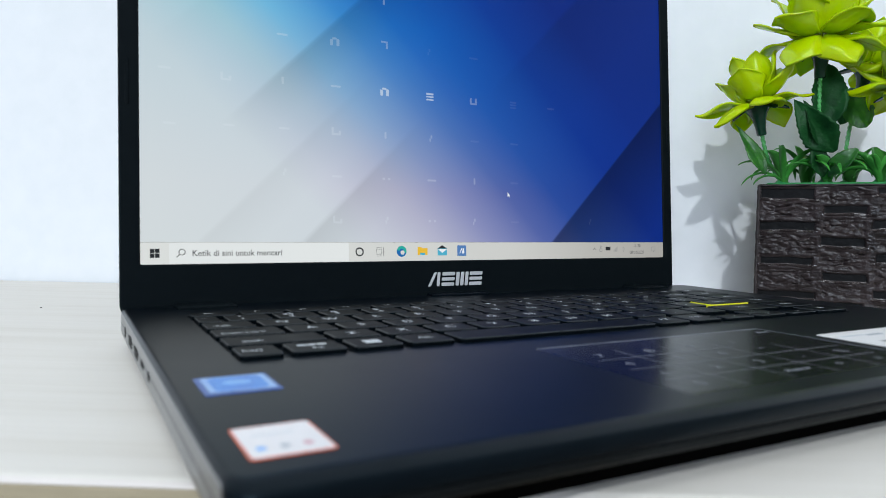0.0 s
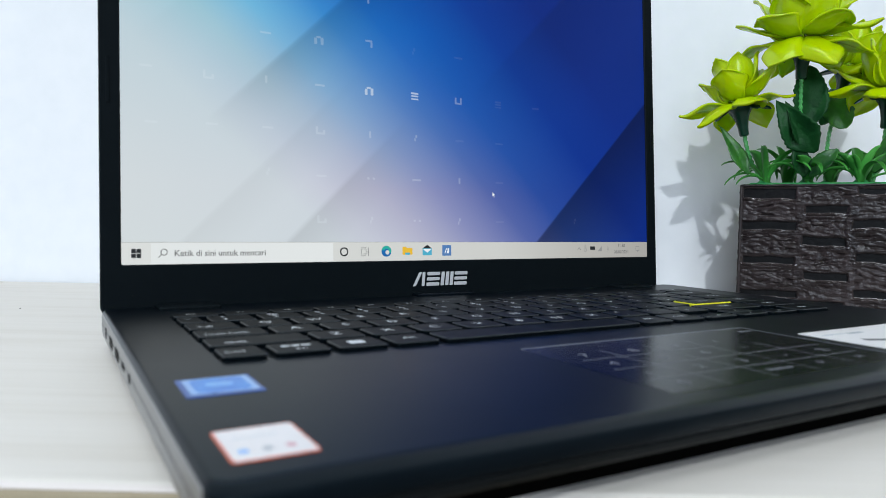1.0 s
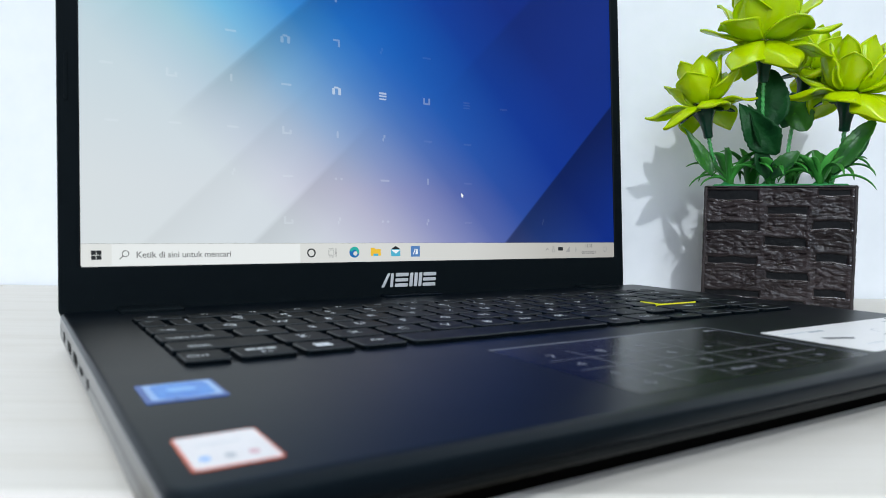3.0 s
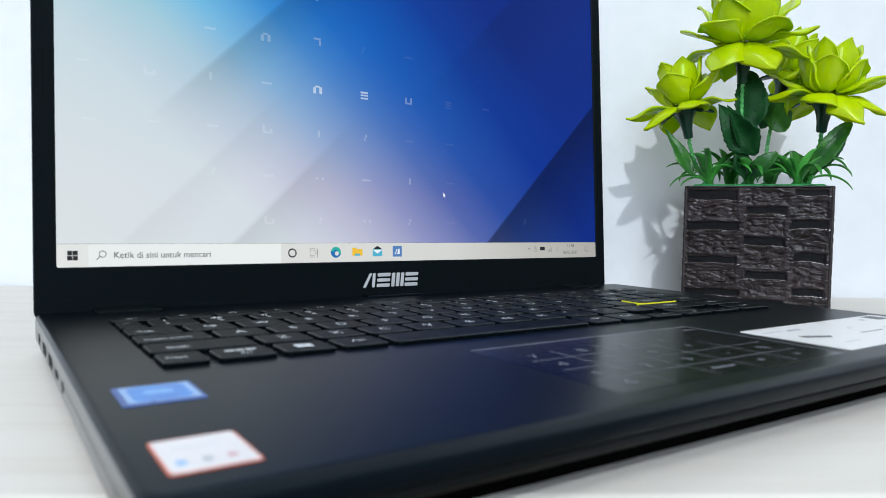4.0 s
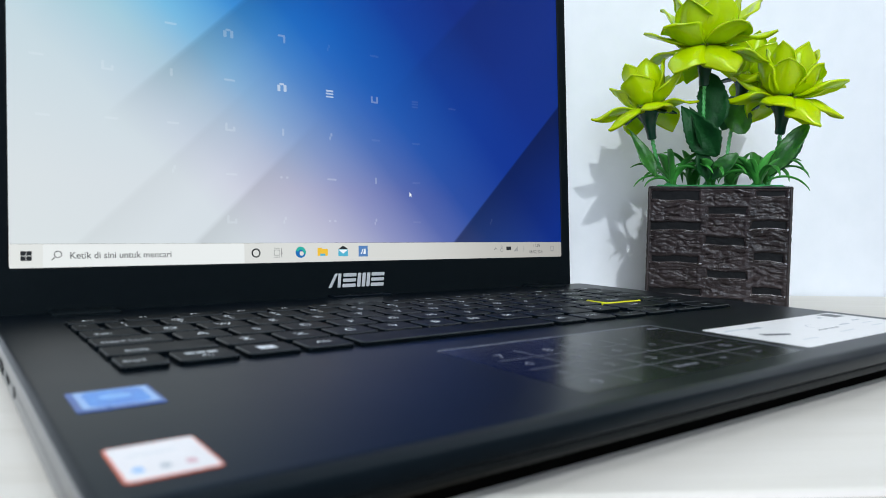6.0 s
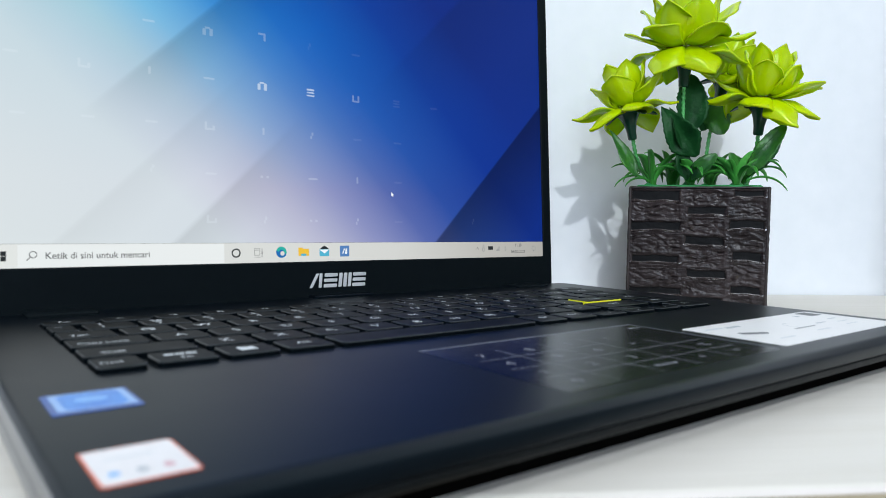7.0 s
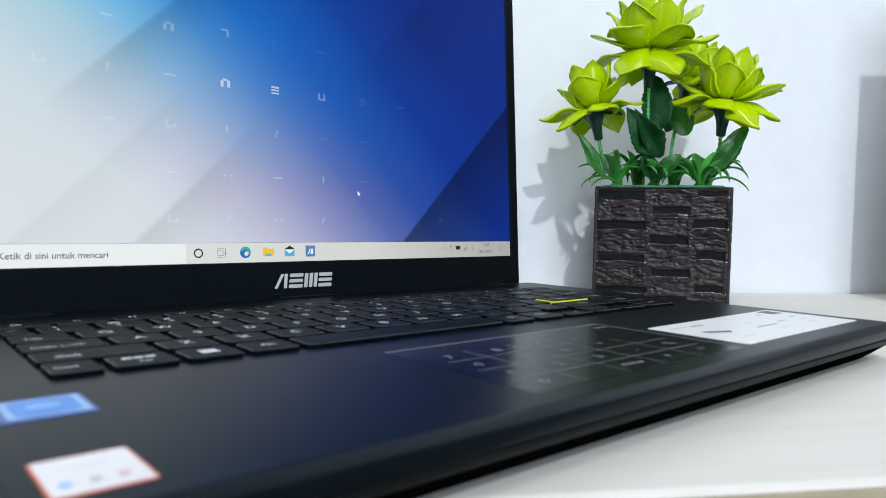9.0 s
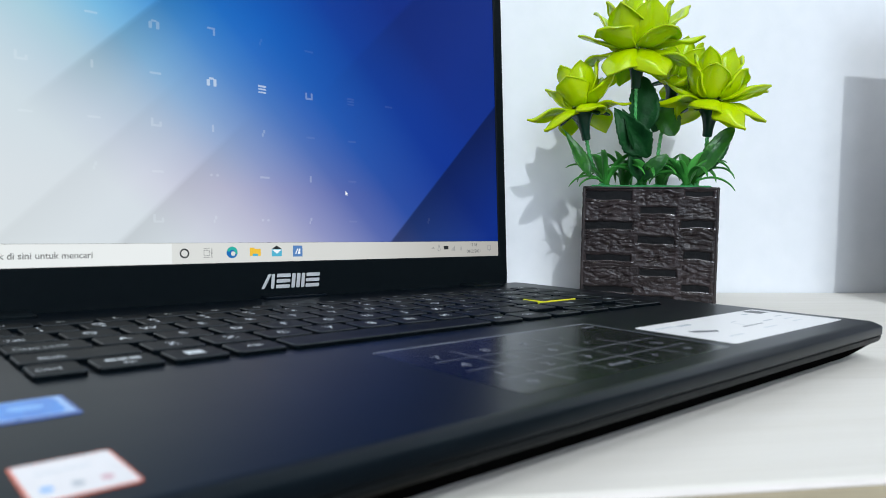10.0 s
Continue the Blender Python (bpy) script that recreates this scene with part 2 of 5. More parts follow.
def wallpaper_material(name="desktop_wallpaper", lift=0.0):
    """The desktop picture: a diagonal fade from white to navy with soft folded edges."""
    mat, tree, bsdf = graph(name)
    link = tree.links.new
    uv = node(tree, "ShaderNodeUVMap")
    sep = node(tree, "ShaderNodeSeparateXYZ")
    link(uv.outputs[0], sep.inputs[0])

    def math_node(op, a, b):
        m = tree.nodes.new("ShaderNodeMath")
        m.operation = op
        for i, v in enumerate((a, b)):
            if isinstance(v, (int, float)):
                m.inputs[i].default_value = v
            else:
                link(v, m.inputs[i])
        return m.outputs[0]

    def spread(value, lo, hi):
        m = tree.nodes.new("ShaderNodeMapRange")
        m.inputs["From Min"].default_value, m.inputs["From Max"].default_value = lo, hi
        link(value, m.inputs["Value"])
        return m.outputs[0]

    u, v = sep.outputs[0], sep.outputs[1]
    total, across = math_node("ADD", u, v), math_node("SUBTRACT", u, v)
    low = ramp_node(tree, [(0, lin(216, 224, 226)), (430, lin(210, 219, 226)), (520, lin(203, 208, 222)), (640, lin(182, 184, 208)), (780, lin(138, 145, 191)), (930, lin(84, 102, 170)), (1070, lin(40, 75, 159)), (1300, lin(8, 47, 143))], 0, 2000)
    high = ramp_node(tree, [(0, lin(209, 221, 225)), (430, lin(190, 213, 222)), (610, lin(158, 204, 219)), (730, lin(112, 185, 224)), (880, lin(57, 138, 208)), (1000, lin(26, 107, 194)), (1110, lin(14, 89, 180)), (1300, lin(7, 59, 152)), (1520, lin(8, 42, 130))], 0, 2000)
    s01 = spread(total, 0, 2000)
    link(s01, low.inputs[0])
    link(s01, high.inputs[0])
    mix = tree.nodes.new("ShaderNodeMix")
    mix.data_type = "RGBA"
    link(spread(v, 150, 500), mix.inputs[0])
    link(low.outputs[0], mix.inputs[6])
    link(high.outputs[0], mix.inputs[7])
    g = lambda x: (x, x, x, 1)
    upper = ramp_node(tree, [(-720, g(1)), (-386, g(1)), (-382, g(0.95)), (-280, g(1)), (-122, g(1)), (-117, g(0.74)), (-10, g(0.93)), (90, g(1))], -720, 1280)
    far = ramp_node(tree, [(-720, g(1)), (350, g(1)), (366, g(0.80)), (640, g(1))], -720, 1280)
    lower = ramp_node(tree, [(-720, g(1)), (58, g(1)), (63, g(0.93)), (170, g(1)), (254, g(1)), (260, g(0.82)), (376, g(0.95)), (510, g(1))], -720, 1280)
    corner = ramp_node(tree, [(-720, g(1)), (870, g(1)), (874, g(0.34)), (1180, g(0.80))], -720, 1280)
    w01 = spread(across, -720, 1280)
    shades = []
    for folds, lo, hi in ((upper, 400, 700), (lower, 880, 560), (corner, 60, 340), (far, 1080, 1550)):
        link(w01, folds.inputs[0])
        dim = tree.nodes.new("ShaderNodeMix")
        dim.data_type = "RGBA"
        link(spread(total, lo, hi), dim.inputs[0])
        dim.inputs[6].default_value = (1, 1, 1, 1)
        link(folds.outputs[0], dim.inputs[7])
        shades.append(dim.outputs[2])
    both = tree.nodes.new("ShaderNodeMix")
    both.data_type, both.blend_type = "RGBA", "MULTIPLY"
    both.inputs[0].default_value = 1.0
    link(shades[0], both.inputs[6])
    link(shades[1], both.inputs[7])
    more = tree.nodes.new("ShaderNodeMix")
    more.data_type, more.blend_type = "RGBA", "MULTIPLY"
    more.inputs[0].default_value = 1.0
    link(both.outputs[2], more.inputs[6])
    link(shades[2], more.inputs[7])
    last = tree.nodes.new("ShaderNodeMix")
    last.data_type, last.blend_type = "RGBA", "MULTIPLY"
    last.inputs[0].default_value = 1.0
    link(more.outputs[2], last.inputs[6])
    link(shades[3], last.inputs[7])
    out = tree.nodes.new("ShaderNodeMix")
    out.data_type, out.blend_type = "RGBA", "MULTIPLY"
    out.inputs[0].default_value = 1.0
    link(mix.outputs[2], out.inputs[6])
    link(last.outputs[2], out.inputs[7])
    pale = tree.nodes.new("ShaderNodeMix")
    pale.data_type = "RGBA"
    pale.inputs[0].default_value = lift
    link(out.outputs[2], pale.inputs[6])
    pale.inputs[7].default_value = lin(228, 238, 246)
    link(pale.outputs[2], bsdf.inputs["Emission Color"])
    bsdf.inputs["Specular IOR Level"].default_value = 0.08
    bsdf.inputs["Emission Strength"].default_value = SCREEN_GAIN
    bsdf.inputs["Base Color"].default_value = (0.003, 0.003, 0.004, 1)
    bsdf.inputs["Roughness"].default_value = 0.45
    return mat


SCREEN_GAIN = 1.0
WALLPAPER = wallpaper_material()
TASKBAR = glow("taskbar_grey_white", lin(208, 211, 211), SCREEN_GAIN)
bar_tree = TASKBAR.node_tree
# glow dims to the right: viewing-angle falloff painted into the taskbar colour
bar_falloff = ramp_node(bar_tree, [(0.0, lin(224, 228, 226)), (0.20, lin(208, 210, 207)), (0.26, lin(186, 186, 181)), (0.32, lin(168, 167, 163))], 0.0, 0.4)
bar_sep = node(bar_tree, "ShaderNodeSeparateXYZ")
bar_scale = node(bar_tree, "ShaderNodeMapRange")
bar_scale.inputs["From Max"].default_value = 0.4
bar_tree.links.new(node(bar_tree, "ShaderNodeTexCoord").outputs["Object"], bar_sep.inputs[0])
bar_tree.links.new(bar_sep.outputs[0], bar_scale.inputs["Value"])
bar_tree.links.new(bar_scale.outputs[0], bar_falloff.inputs[0])
bar_tree.links.new(bar_falloff.outputs[0], bar_tree.nodes["Principled BSDF"].inputs["Emission Color"])
SEARCH = glow("search_field_white", lin(230, 235, 235), SCREEN_GAIN)
SCR_DARK = glow("screen_dark_ink", lin(40, 44, 46), SCREEN_GAIN)
SCR_GREY = glow("screen_grey_ink", lin(138, 141, 142), SCREEN_GAIN)
SCR_TEXT = glow("screen_text_ink", lin(92, 96, 98), SCREEN_GAIN)
SCR_TEAL = glow("icon_teal", lin(46, 170, 160), SCREEN_GAIN)
SCR_BLUE = glow("icon_blue", lin(30, 105, 175), SCREEN_GAIN)
SCR_YELLOW = glow("icon_yellow", lin(235, 190, 60), SCREEN_GAIN)
SCR_SKY = glow("icon_sky", lin(80, 175, 205), SCREEN_GAIN)
SCR_STEEL = glow("icon_steel_blue", lin(84, 128, 184), SCREEN_GAIN)
SCR_WHITE = glow("icon_white", lin(235, 240, 245), SCREEN_GAIN)
MARK_STRONG = wallpaper_material("wallpaper_mark_pale", 0.5)
MARK_BLUE = wallpaper_material("wallpaper_mark_sky", 0.18)
MARK_SOFT = wallpaper_material("wallpaper_mark_white", 0.2)
MARK_DIM = wallpaper_material("wallpaper_mark_blue", 0.035)


# ---- building helpers ----
def part(name, bm, material, parent=None, label="", smooth=False):
    """Link a bmesh as one mesh object under a thing or part."""
    bmesh.ops.recalc_face_normals(bm, faces=bm.faces)
    me = bpy.data.meshes.new(name)
    bm.to_mesh(me)
    bm.free()
    return mesh_part(name, me, material, parent, label, smooth)


def mesh_part(name, me, material, parent=None, label="", smooth=False):
    if material is not None and not me.materials:
        me.materials.append(material)
    if smooth:
        me.shade_smooth()
    ob = new(name, me)
    ob.parent = parent
    if label:
        ob["label"] = label
    return ob


def empty(name, m=None):
    ob = new(name)
    ob.empty_display_size = 0.02
    if m is not None:
        ob.matrix_world = m
    return ob


def rrect(x0, x1, y0, y1, r, seg=4):
    """Outline of a rounded rectangle, counter-clockwise."""
    pts = []
    r = max(r, 1e-5)
    for cx, cy, a in ((x1 - r, y0 + r, -90), (x1 - r, y1 - r, 0), (x0 + r, y1 - r, 90), (x0 + r, y0 + r, 180)):
        for i in range(seg + 1):
            t = radians(a + 90 * i / seg)
            pts.append((cx + r * math.cos(t), cy + r * math.sin(t)))
    return pts


def loft(bm, loops, cap_first=True, cap_last=True):
    """Skin a stack of equal loops of 3D points."""
    rings = [[bm.verts.new(p) for p in loop] for loop in loops]
    n = len(rings[0])
    for a, b in zip(rings, rings[1:]):
        for i in range(n):
            bm.faces.new((a[i], a[(i + 1) % n], b[(i + 1) % n], b[i]))
    if cap_first:
        bm.faces.new(rings[0][::-1])
    if cap_last:
        bm.faces.new(rings[-1])
    return rings


def slab(bm, x0, x1, y0, y1, levels, r, seg=4, put=None):
    """A rounded plate: levels of (height, inset)."""
    put = put or (lambda x, y, z: (x, y, z))
    loops = [[put(x, y, z) for x, y in rrect(x0 + i, x1 - i, y0 + i, y1 - i, r - i if r > i else 1e-4, seg)] for z, i in levels]
    loft(bm, loops)


def box(bm, x0, x1, y0, y1, z0, z1, put=None, bevel=0.0):
    put = put or (lambda x, y, z: (x, y, z))
    b = min(bevel, (z1 - z0) / 3)
    lv = [(z0, b), (z0 + b, 0), (z1 - b, 0), (z1, b)] if b else [(z0, 0), (z1, 0)]
    loops = [[put(x, y, z) for x, y in ((x0 + i, y0 + i), (x1 - i, y0 + i), (x1 - i, y1 - i), (x0 + i, y1 - i))] for z, i in lv]
    loft(bm, loops)


def tube(bm, pts, radius, seg=8):
    """A round bar along a line of points; radius is a number or one per point."""
    rad = radius if isinstance(radius, (list, tuple)) else [radius] * len(pts)
    loops = []
    pts = [Vector(p) for p in pts]
    for i, p in enumerate(pts):
        d = (pts[min(i + 1, len(pts) - 1)] - pts[max(i - 1, 0)]).normalized()
        side = d.cross(Vector((0.13, 0.97, 0.2))).normalized()
        up = side.cross(d)
        loops.append([p + rad[i] * (math.cos(6.28319 * k / seg) * side + math.sin(6.28319 * k / seg) * up) for k in range(seg)])
    loft(bm, loops)


def text_into(bm, body, size, put, align="CENTER", bold=0.0):
    """Letters of the built-in font as flat mesh, through put(x, y, 0)."""
    cu = bpy.data.curves.new("letters", "FONT")
    cu.body, cu.size, cu.align_x, cu.align_y = body, size, align, "CENTER"
    cu.resolution_u, cu.offset = 3, size * bold
    ob = new("letters", cu)
    bpy.context.view_layer.update()
    me = bpy.data.meshes.new_from_object(ob.evaluated_get(bpy.context.evaluated_depsgraph_get()))
    vs = [bm.verts.new(put(v.co.x, v.co.y, 0.0)) for v in me.vertices]
    for f in me.polygons:
        try:
            bm.faces.new([vs[i] for i in f.vertices])
        except ValueError:
            pass
    bpy.data.objects.remove(ob)
    bpy.data.meshes.remove(me)
    bpy.data.curves.remove(cu)


# ---- room ----
def room_box(name, a0, a1, b0, b1, z0, z1, material, label, category):
    bm = bmesh.new()
    box(bm, a0, a1, b0, b1, z0, z1)
    ob = part(name, bm, material)
    ob.matrix_world = ROOM
    return tagged(ob, label, category, kind="structure")


room_box("wall_back", A0, A1, WALL_B, WALL_B + 0.12, Z0, Z1, WHITE_WALL, "smooth white painted wall behind the table", "wall")
room_box("wall_side", A1, A1 + 0.12, B0, WALL_B, Z0, Z1, ROOM_TONE, "unseen beige side wall, toned down to cut bounced light", "wall")
room_box("wall_side_left", A0 - 0.12, A0, B0, WALL_B, Z0, Z1, ROOM_TONE, "unseen beige side wall, toned down to cut bounced light", "wall")
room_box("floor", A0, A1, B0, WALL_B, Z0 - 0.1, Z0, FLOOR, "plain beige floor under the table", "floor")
room_box("ceiling", A0, A1, B0, WALL_B, Z1, Z1 + 0.1, CEILING, "unseen ceiling, toned down to cut bounced light", "ceiling")


def fill_opening_wall():
    """The unseen wall facing the table, with an opening left behind the added fill light."""
    bm = bmesh.new()
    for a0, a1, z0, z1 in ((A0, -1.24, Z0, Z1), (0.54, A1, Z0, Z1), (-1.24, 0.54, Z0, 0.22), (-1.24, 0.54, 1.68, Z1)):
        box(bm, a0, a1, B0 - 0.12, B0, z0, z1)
    ob = part("wall_opening", bm, ROOM_TONE)
    ob.matrix_world = ROOM
    tagged(ob, "unseen beige wall with an opening behind the added fill light", "wall", kind="structure")


fill_opening_wall()


def ceiling_lamp(a, b):
    thing = empty("ceiling_lamp", ROOM @ Matrix.Translation((a, b, Z1)))
    bm = bmesh.new()
    loft(bm, [[(r * math.cos(k * 0.2618), r * math.sin(k * 0.2618), z) for k in range(24)] for z, r in ((0.0, 0.09), (-0.03, 0.09), (-0.05, 0.07), (-0.12, 0.045), (-0.16, 0.03))])
    part("lamp_body", bm, STICKER_WHITE, thing)
    tagged(thing, "round white ceiling lamp in the middle of the room", "lamp")


ceiling_lamp(-0.12, -1.95)


def overhead_fill():
    """Unseen panel over the table for the added fill light: tray and frame."""
    thing = empty("overhead_fill_panel", ROOM @ Matrix.Translation((0.05, -0.85, Z1)))
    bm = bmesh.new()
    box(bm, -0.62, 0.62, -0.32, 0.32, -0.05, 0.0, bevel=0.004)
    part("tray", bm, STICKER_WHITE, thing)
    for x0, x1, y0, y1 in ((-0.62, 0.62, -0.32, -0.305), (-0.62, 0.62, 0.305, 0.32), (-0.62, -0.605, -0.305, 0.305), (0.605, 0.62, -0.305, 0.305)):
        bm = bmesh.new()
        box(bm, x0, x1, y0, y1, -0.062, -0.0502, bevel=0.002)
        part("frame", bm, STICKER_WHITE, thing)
    tagged(thing, "flat white panel over the table, unseen, holding an added fill light", "lamp")


overhead_fill()


# ---- table ----
CRUMB = (-0.0321, 0.3621, 0.0)


def table():
    thing = empty("table", ROOM)
    a0, a1 = -0.75, 0.95
    bm = bmesh.new()
    # rounded front edge, laid along the wall
    prof = [(WALL_B - 0.003, 0.0)]
    prof += [(EDGE_B + 0.0048, 0.0), (EDGE_B + 0.0038, -0.0002), (EDGE_B + 0.0032, -0.0005)]
    prof += [(EDGE_B + 0.0032, -0.030), (WALL_B - 0.003, -0.030)]
    loft(bm, [[(a, b, z) for b, z in prof] for a in (a0, a1)])
    part("tabletop", bm, TABLETOP, thing)
    bm = bmesh.new()
    prof = [(EDGE_B + 0.0031, -0.0003), (EDGE_B + 0.0022, -0.0006), (EDGE_B + 0.0018, -0.0010), (EDGE_B + 0.0018, -0.0013), (EDGE_B + 0.0030, -0.0014), (EDGE_B + 0.0031, -0.0008)]
    loft(bm, [[(a, b, z) for b, z in prof] for a in (a0, a1)])
    part("edge_trim", bm, EDGE_ROUND, thing, "pale rounded edge trim")
    bm = bmesh.new()
    box(bm, a0, a1, EDGE_B + 0.0016, EDGE_B + 0.0031, -0.031, -0.0015, bevel=0.0003)
    part("edge_band", bm, EDGE_BAND, thing, "tan wood edge band")
    for a in (a0 + 0.02, a1 - 0.04):
        bm = bmesh.new()
        box(bm, a, a + 0.02, EDGE_B + 0.03, WALL_B - 0.02, Z0, -0.030, bevel=0.001)
        part("side_panel", bm, TABLETOP, thing)
    bm = bmesh.new()
    box(bm, a0 + 0.041, a1 - 0.041, WALL_B - 0.06, WALL_B - 0.042, -0.40, -0.0305, bevel=0.001)
    part("back_panel", bm, TABLETOP, thing)
    tagged(thing, "table with whitewashed wood laminate top and tan edge", "table")


table()


def crumb():
    bm = bmesh.new()
    bmesh.ops.create_icosphere(bm, subdivisions=2, radius=0.0005)
    for v in bm.verts:
        v.co *= 1 + 0.3 * noise.noise(v.co * 2500)
        v.co.z = v.co.z * 0.5 + 0.00022
    ob = part("crumb", bm, RUBBER)
    ob.location = CRUMB
    tagged(ob, "tiny dark crumb lying on the table top", "crumb")


crumb()


def carton():
    """Tall unseen carton farther along the table, added to cast the shadow on the wall."""
    thing = empty("carton", ROOM @ Matrix.Translation((0.4725, 0.270, 0)))
    bm = bmesh.new()
    slab(bm, 0.0, 0.22, 0.0, 0.075, [(0.0, 0.001), (0.001, 0.0), (0.2545, 0.0), (0.2555, 0.0006)], 0.0012)
    part("carton_body", bm, GREY_BOX, thing)
    bm = bmesh.new()
    box(bm, 0.002, 0.218, 0.0365, 0.0385, 0.2556, 0.2558)
    part("tape", bm, EDGE_BAND, thing, "strip of brown packing tape")
    tagged(thing, "tall grey carton on the table, unseen, added to shade the wall", "carton")


carton()

# ---- laptop ----
DZ = 0.0165           # deck height
LW, LD = 0.325, 0.214
BW = 0.3320            # the base is a touch wider than the lid
SCR_Y, SCR_Z, SCR_T = 0.2179, 0.0343, radians(3.88)
PX = 0.3094 / 1280
laptop = empty("laptop")
tagged(laptop, "open black laptop with lit desktop screen on the table", "laptop")


def lid_put(x, v, off):
    """Lid coordinates: along the screen, up the screen, out of it towards the keyboard."""
    return (x, SCR_Y + v * math.sin(SCR_T) - off * math.cos(SCR_T), SCR_Z + v * math.cos(SCR_T) + off * math.sin(SCR_T))


def pix_put(layer):
    """Desktop coordinates, 1280 by 720 from the lower left corner."""
    return lambda x, y, z=0.0: lid_put(0.008 + x * PX, y * PX, layer + z)


def base_loop(z, side, front, left=None):
    """An outline of the base; its front edge runs a touch forward towards the right corner."""
    loop = rrect(side if left is None else left, BW - side, front, LD - side, 0.0052 - min(side, 0.003), 6)
    return [(x, y - 0.0025 * x / BW * max(0.0, 1 - (y - front) / 0.03), z) for x, y in loop]


def laptop_base():
    bm = bmesh.new()
    # top shell with the well of the keyboard sunk into it
    well = rrect(0.0214, 0.3040, 0.0885, 0.1810, 0.0015, 6)
    loops = [base_loop(0.0111, 0.0, 0.0002), base_loop(0.0113, 0.0, -0.0004), base_loop(0.0117, 0.0, -0.0007), base_loop(0.0146, 0.0, -0.0007), base_loop(0.0151, 0.0, -0.0005),
             base_loop(0.0154, 0.0002, 0.0001), base_loop(0.0162, 0.0006, 0.0022), base_loop(DZ, 0.0012, 0.0032), base_loop(DZ, 0.0022, 0.0046)]
    loops += [[(x, y, DZ) for x, y in well], [(x, y, DZ - 0.0004) for x, y in well]]
    loft(bm, loops)
    base = part("base", bm, DECK, laptop, "black plastic keyboard deck", smooth=True)
    base.data.set_sharp_from_angle(angle=radians(48))
    # sides paler than the deck: the light they catch is put into the colour
    base.data.materials.append(SIDE_LIT)
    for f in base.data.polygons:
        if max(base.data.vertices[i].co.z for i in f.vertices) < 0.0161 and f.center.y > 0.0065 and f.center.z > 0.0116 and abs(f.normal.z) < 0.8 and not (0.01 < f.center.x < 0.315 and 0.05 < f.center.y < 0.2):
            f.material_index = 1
    bm = bmesh.new()
    slab(bm, 0.0011, BW - 0.0011, 0.0006, LD - 0.002, [(0.0090, 0.0), (0.0122, 0.0)], 0.006, 5)
    part("seam", bm, RUBBER, base, "dark shell seam")
    bm = bmesh.new()
    loft(bm, [base_loop(0.0005, 0.016, 0.0108, 0.010), base_loop(0.0012, 0.0120, 0.0098, 0.0045), base_loop(0.0034, 0.0070, 0.0074, 0.0016), base_loop(0.0066, 0.0022, 0.0038, 0.0004), base_loop(0.0080, 0.0008, 0.0014, 0.0001), base_loop(0.0085, 0.0003, 0.0006, 0.0), base_loop(0.0090, 0.0, 0.0002), base_loop(0.0106, 0.0, -0.0004), base_loop(0.0109, 0.0001, -0.0002)])
    shell = part("bottom_shell", bm, FRONT, laptop, "graphite plastic bottom shell")
    shell.data.shade_smooth()
    shell.data.set_sharp_from_angle(angle=radians(40))
    shell.data.materials.append(SIDE_LIT)
    # near-black, low-drawn underside: the shade beneath the laptop put into colour and shape
    shell.data.materials.append(UNDER_SHADE)
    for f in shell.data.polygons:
        # side faces carry the same painted-in light
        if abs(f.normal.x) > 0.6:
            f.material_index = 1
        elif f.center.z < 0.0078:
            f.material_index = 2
    for x0, x1, y0, y1 in ((0.035, 0.29, 0.034, 0.040), (0.035, 0.075, 0.180, 0.187), (0.25, 0.29, 0.180, 0.187)):
        bm = bmesh.new()
        slab(bm, x0, x1, y0, y1, [(0.0, 0.0006), (0.0006, 0.0), (0.0040, 0.0)], 0.0025)
        part("rubber_foot", bm, RUBBER, laptop)
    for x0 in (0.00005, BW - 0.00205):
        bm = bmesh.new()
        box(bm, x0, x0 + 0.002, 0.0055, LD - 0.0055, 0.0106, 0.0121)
        part("side_strip", bm, SIDE_LIT, base)
    # sockets in the left side
    PZ = 0.0108
    for name, y, w, h, m in (("power_socket", 0.1865, 0.0042, 0.0040, PORT), ("video_socket", 0.1640, 0.0120, 0.0036, PORT), ("usb_socket", 0.1420, 0.0120, 0.0036, PORT), ("small_usb_socket", 0.1225, 0.0078, 0.0022, FRONT), ("indicator_light", 0.1095, 0.0020, 0.0012, STEEL), ("audio_socket", 0.1050, 0.0036, 0.0030, FRONT)):
        side = lambda yy, zz, xx: (-xx, yy, zz)
        bm = bmesh.new()
        slab(bm, y - w / 2, y + w / 2, PZ - h / 2, PZ + h / 2, [(-0.002, 0.0), (0.0001, 0.0), (0.0002, 0.0002)], min(h, w) * 0.28, 3, side)
        part(name, bm, m, base)
        if w > 0.006:
            bm = bmesh.new()
            box(bm, y - w * 0.36, y + w * 0.36, PZ - h * 0.10, PZ + h * 0.16, -0.001, 0.00032, side)
            part("socket_tongue", bm, FRONT, base)
    return base


base = laptop_base()


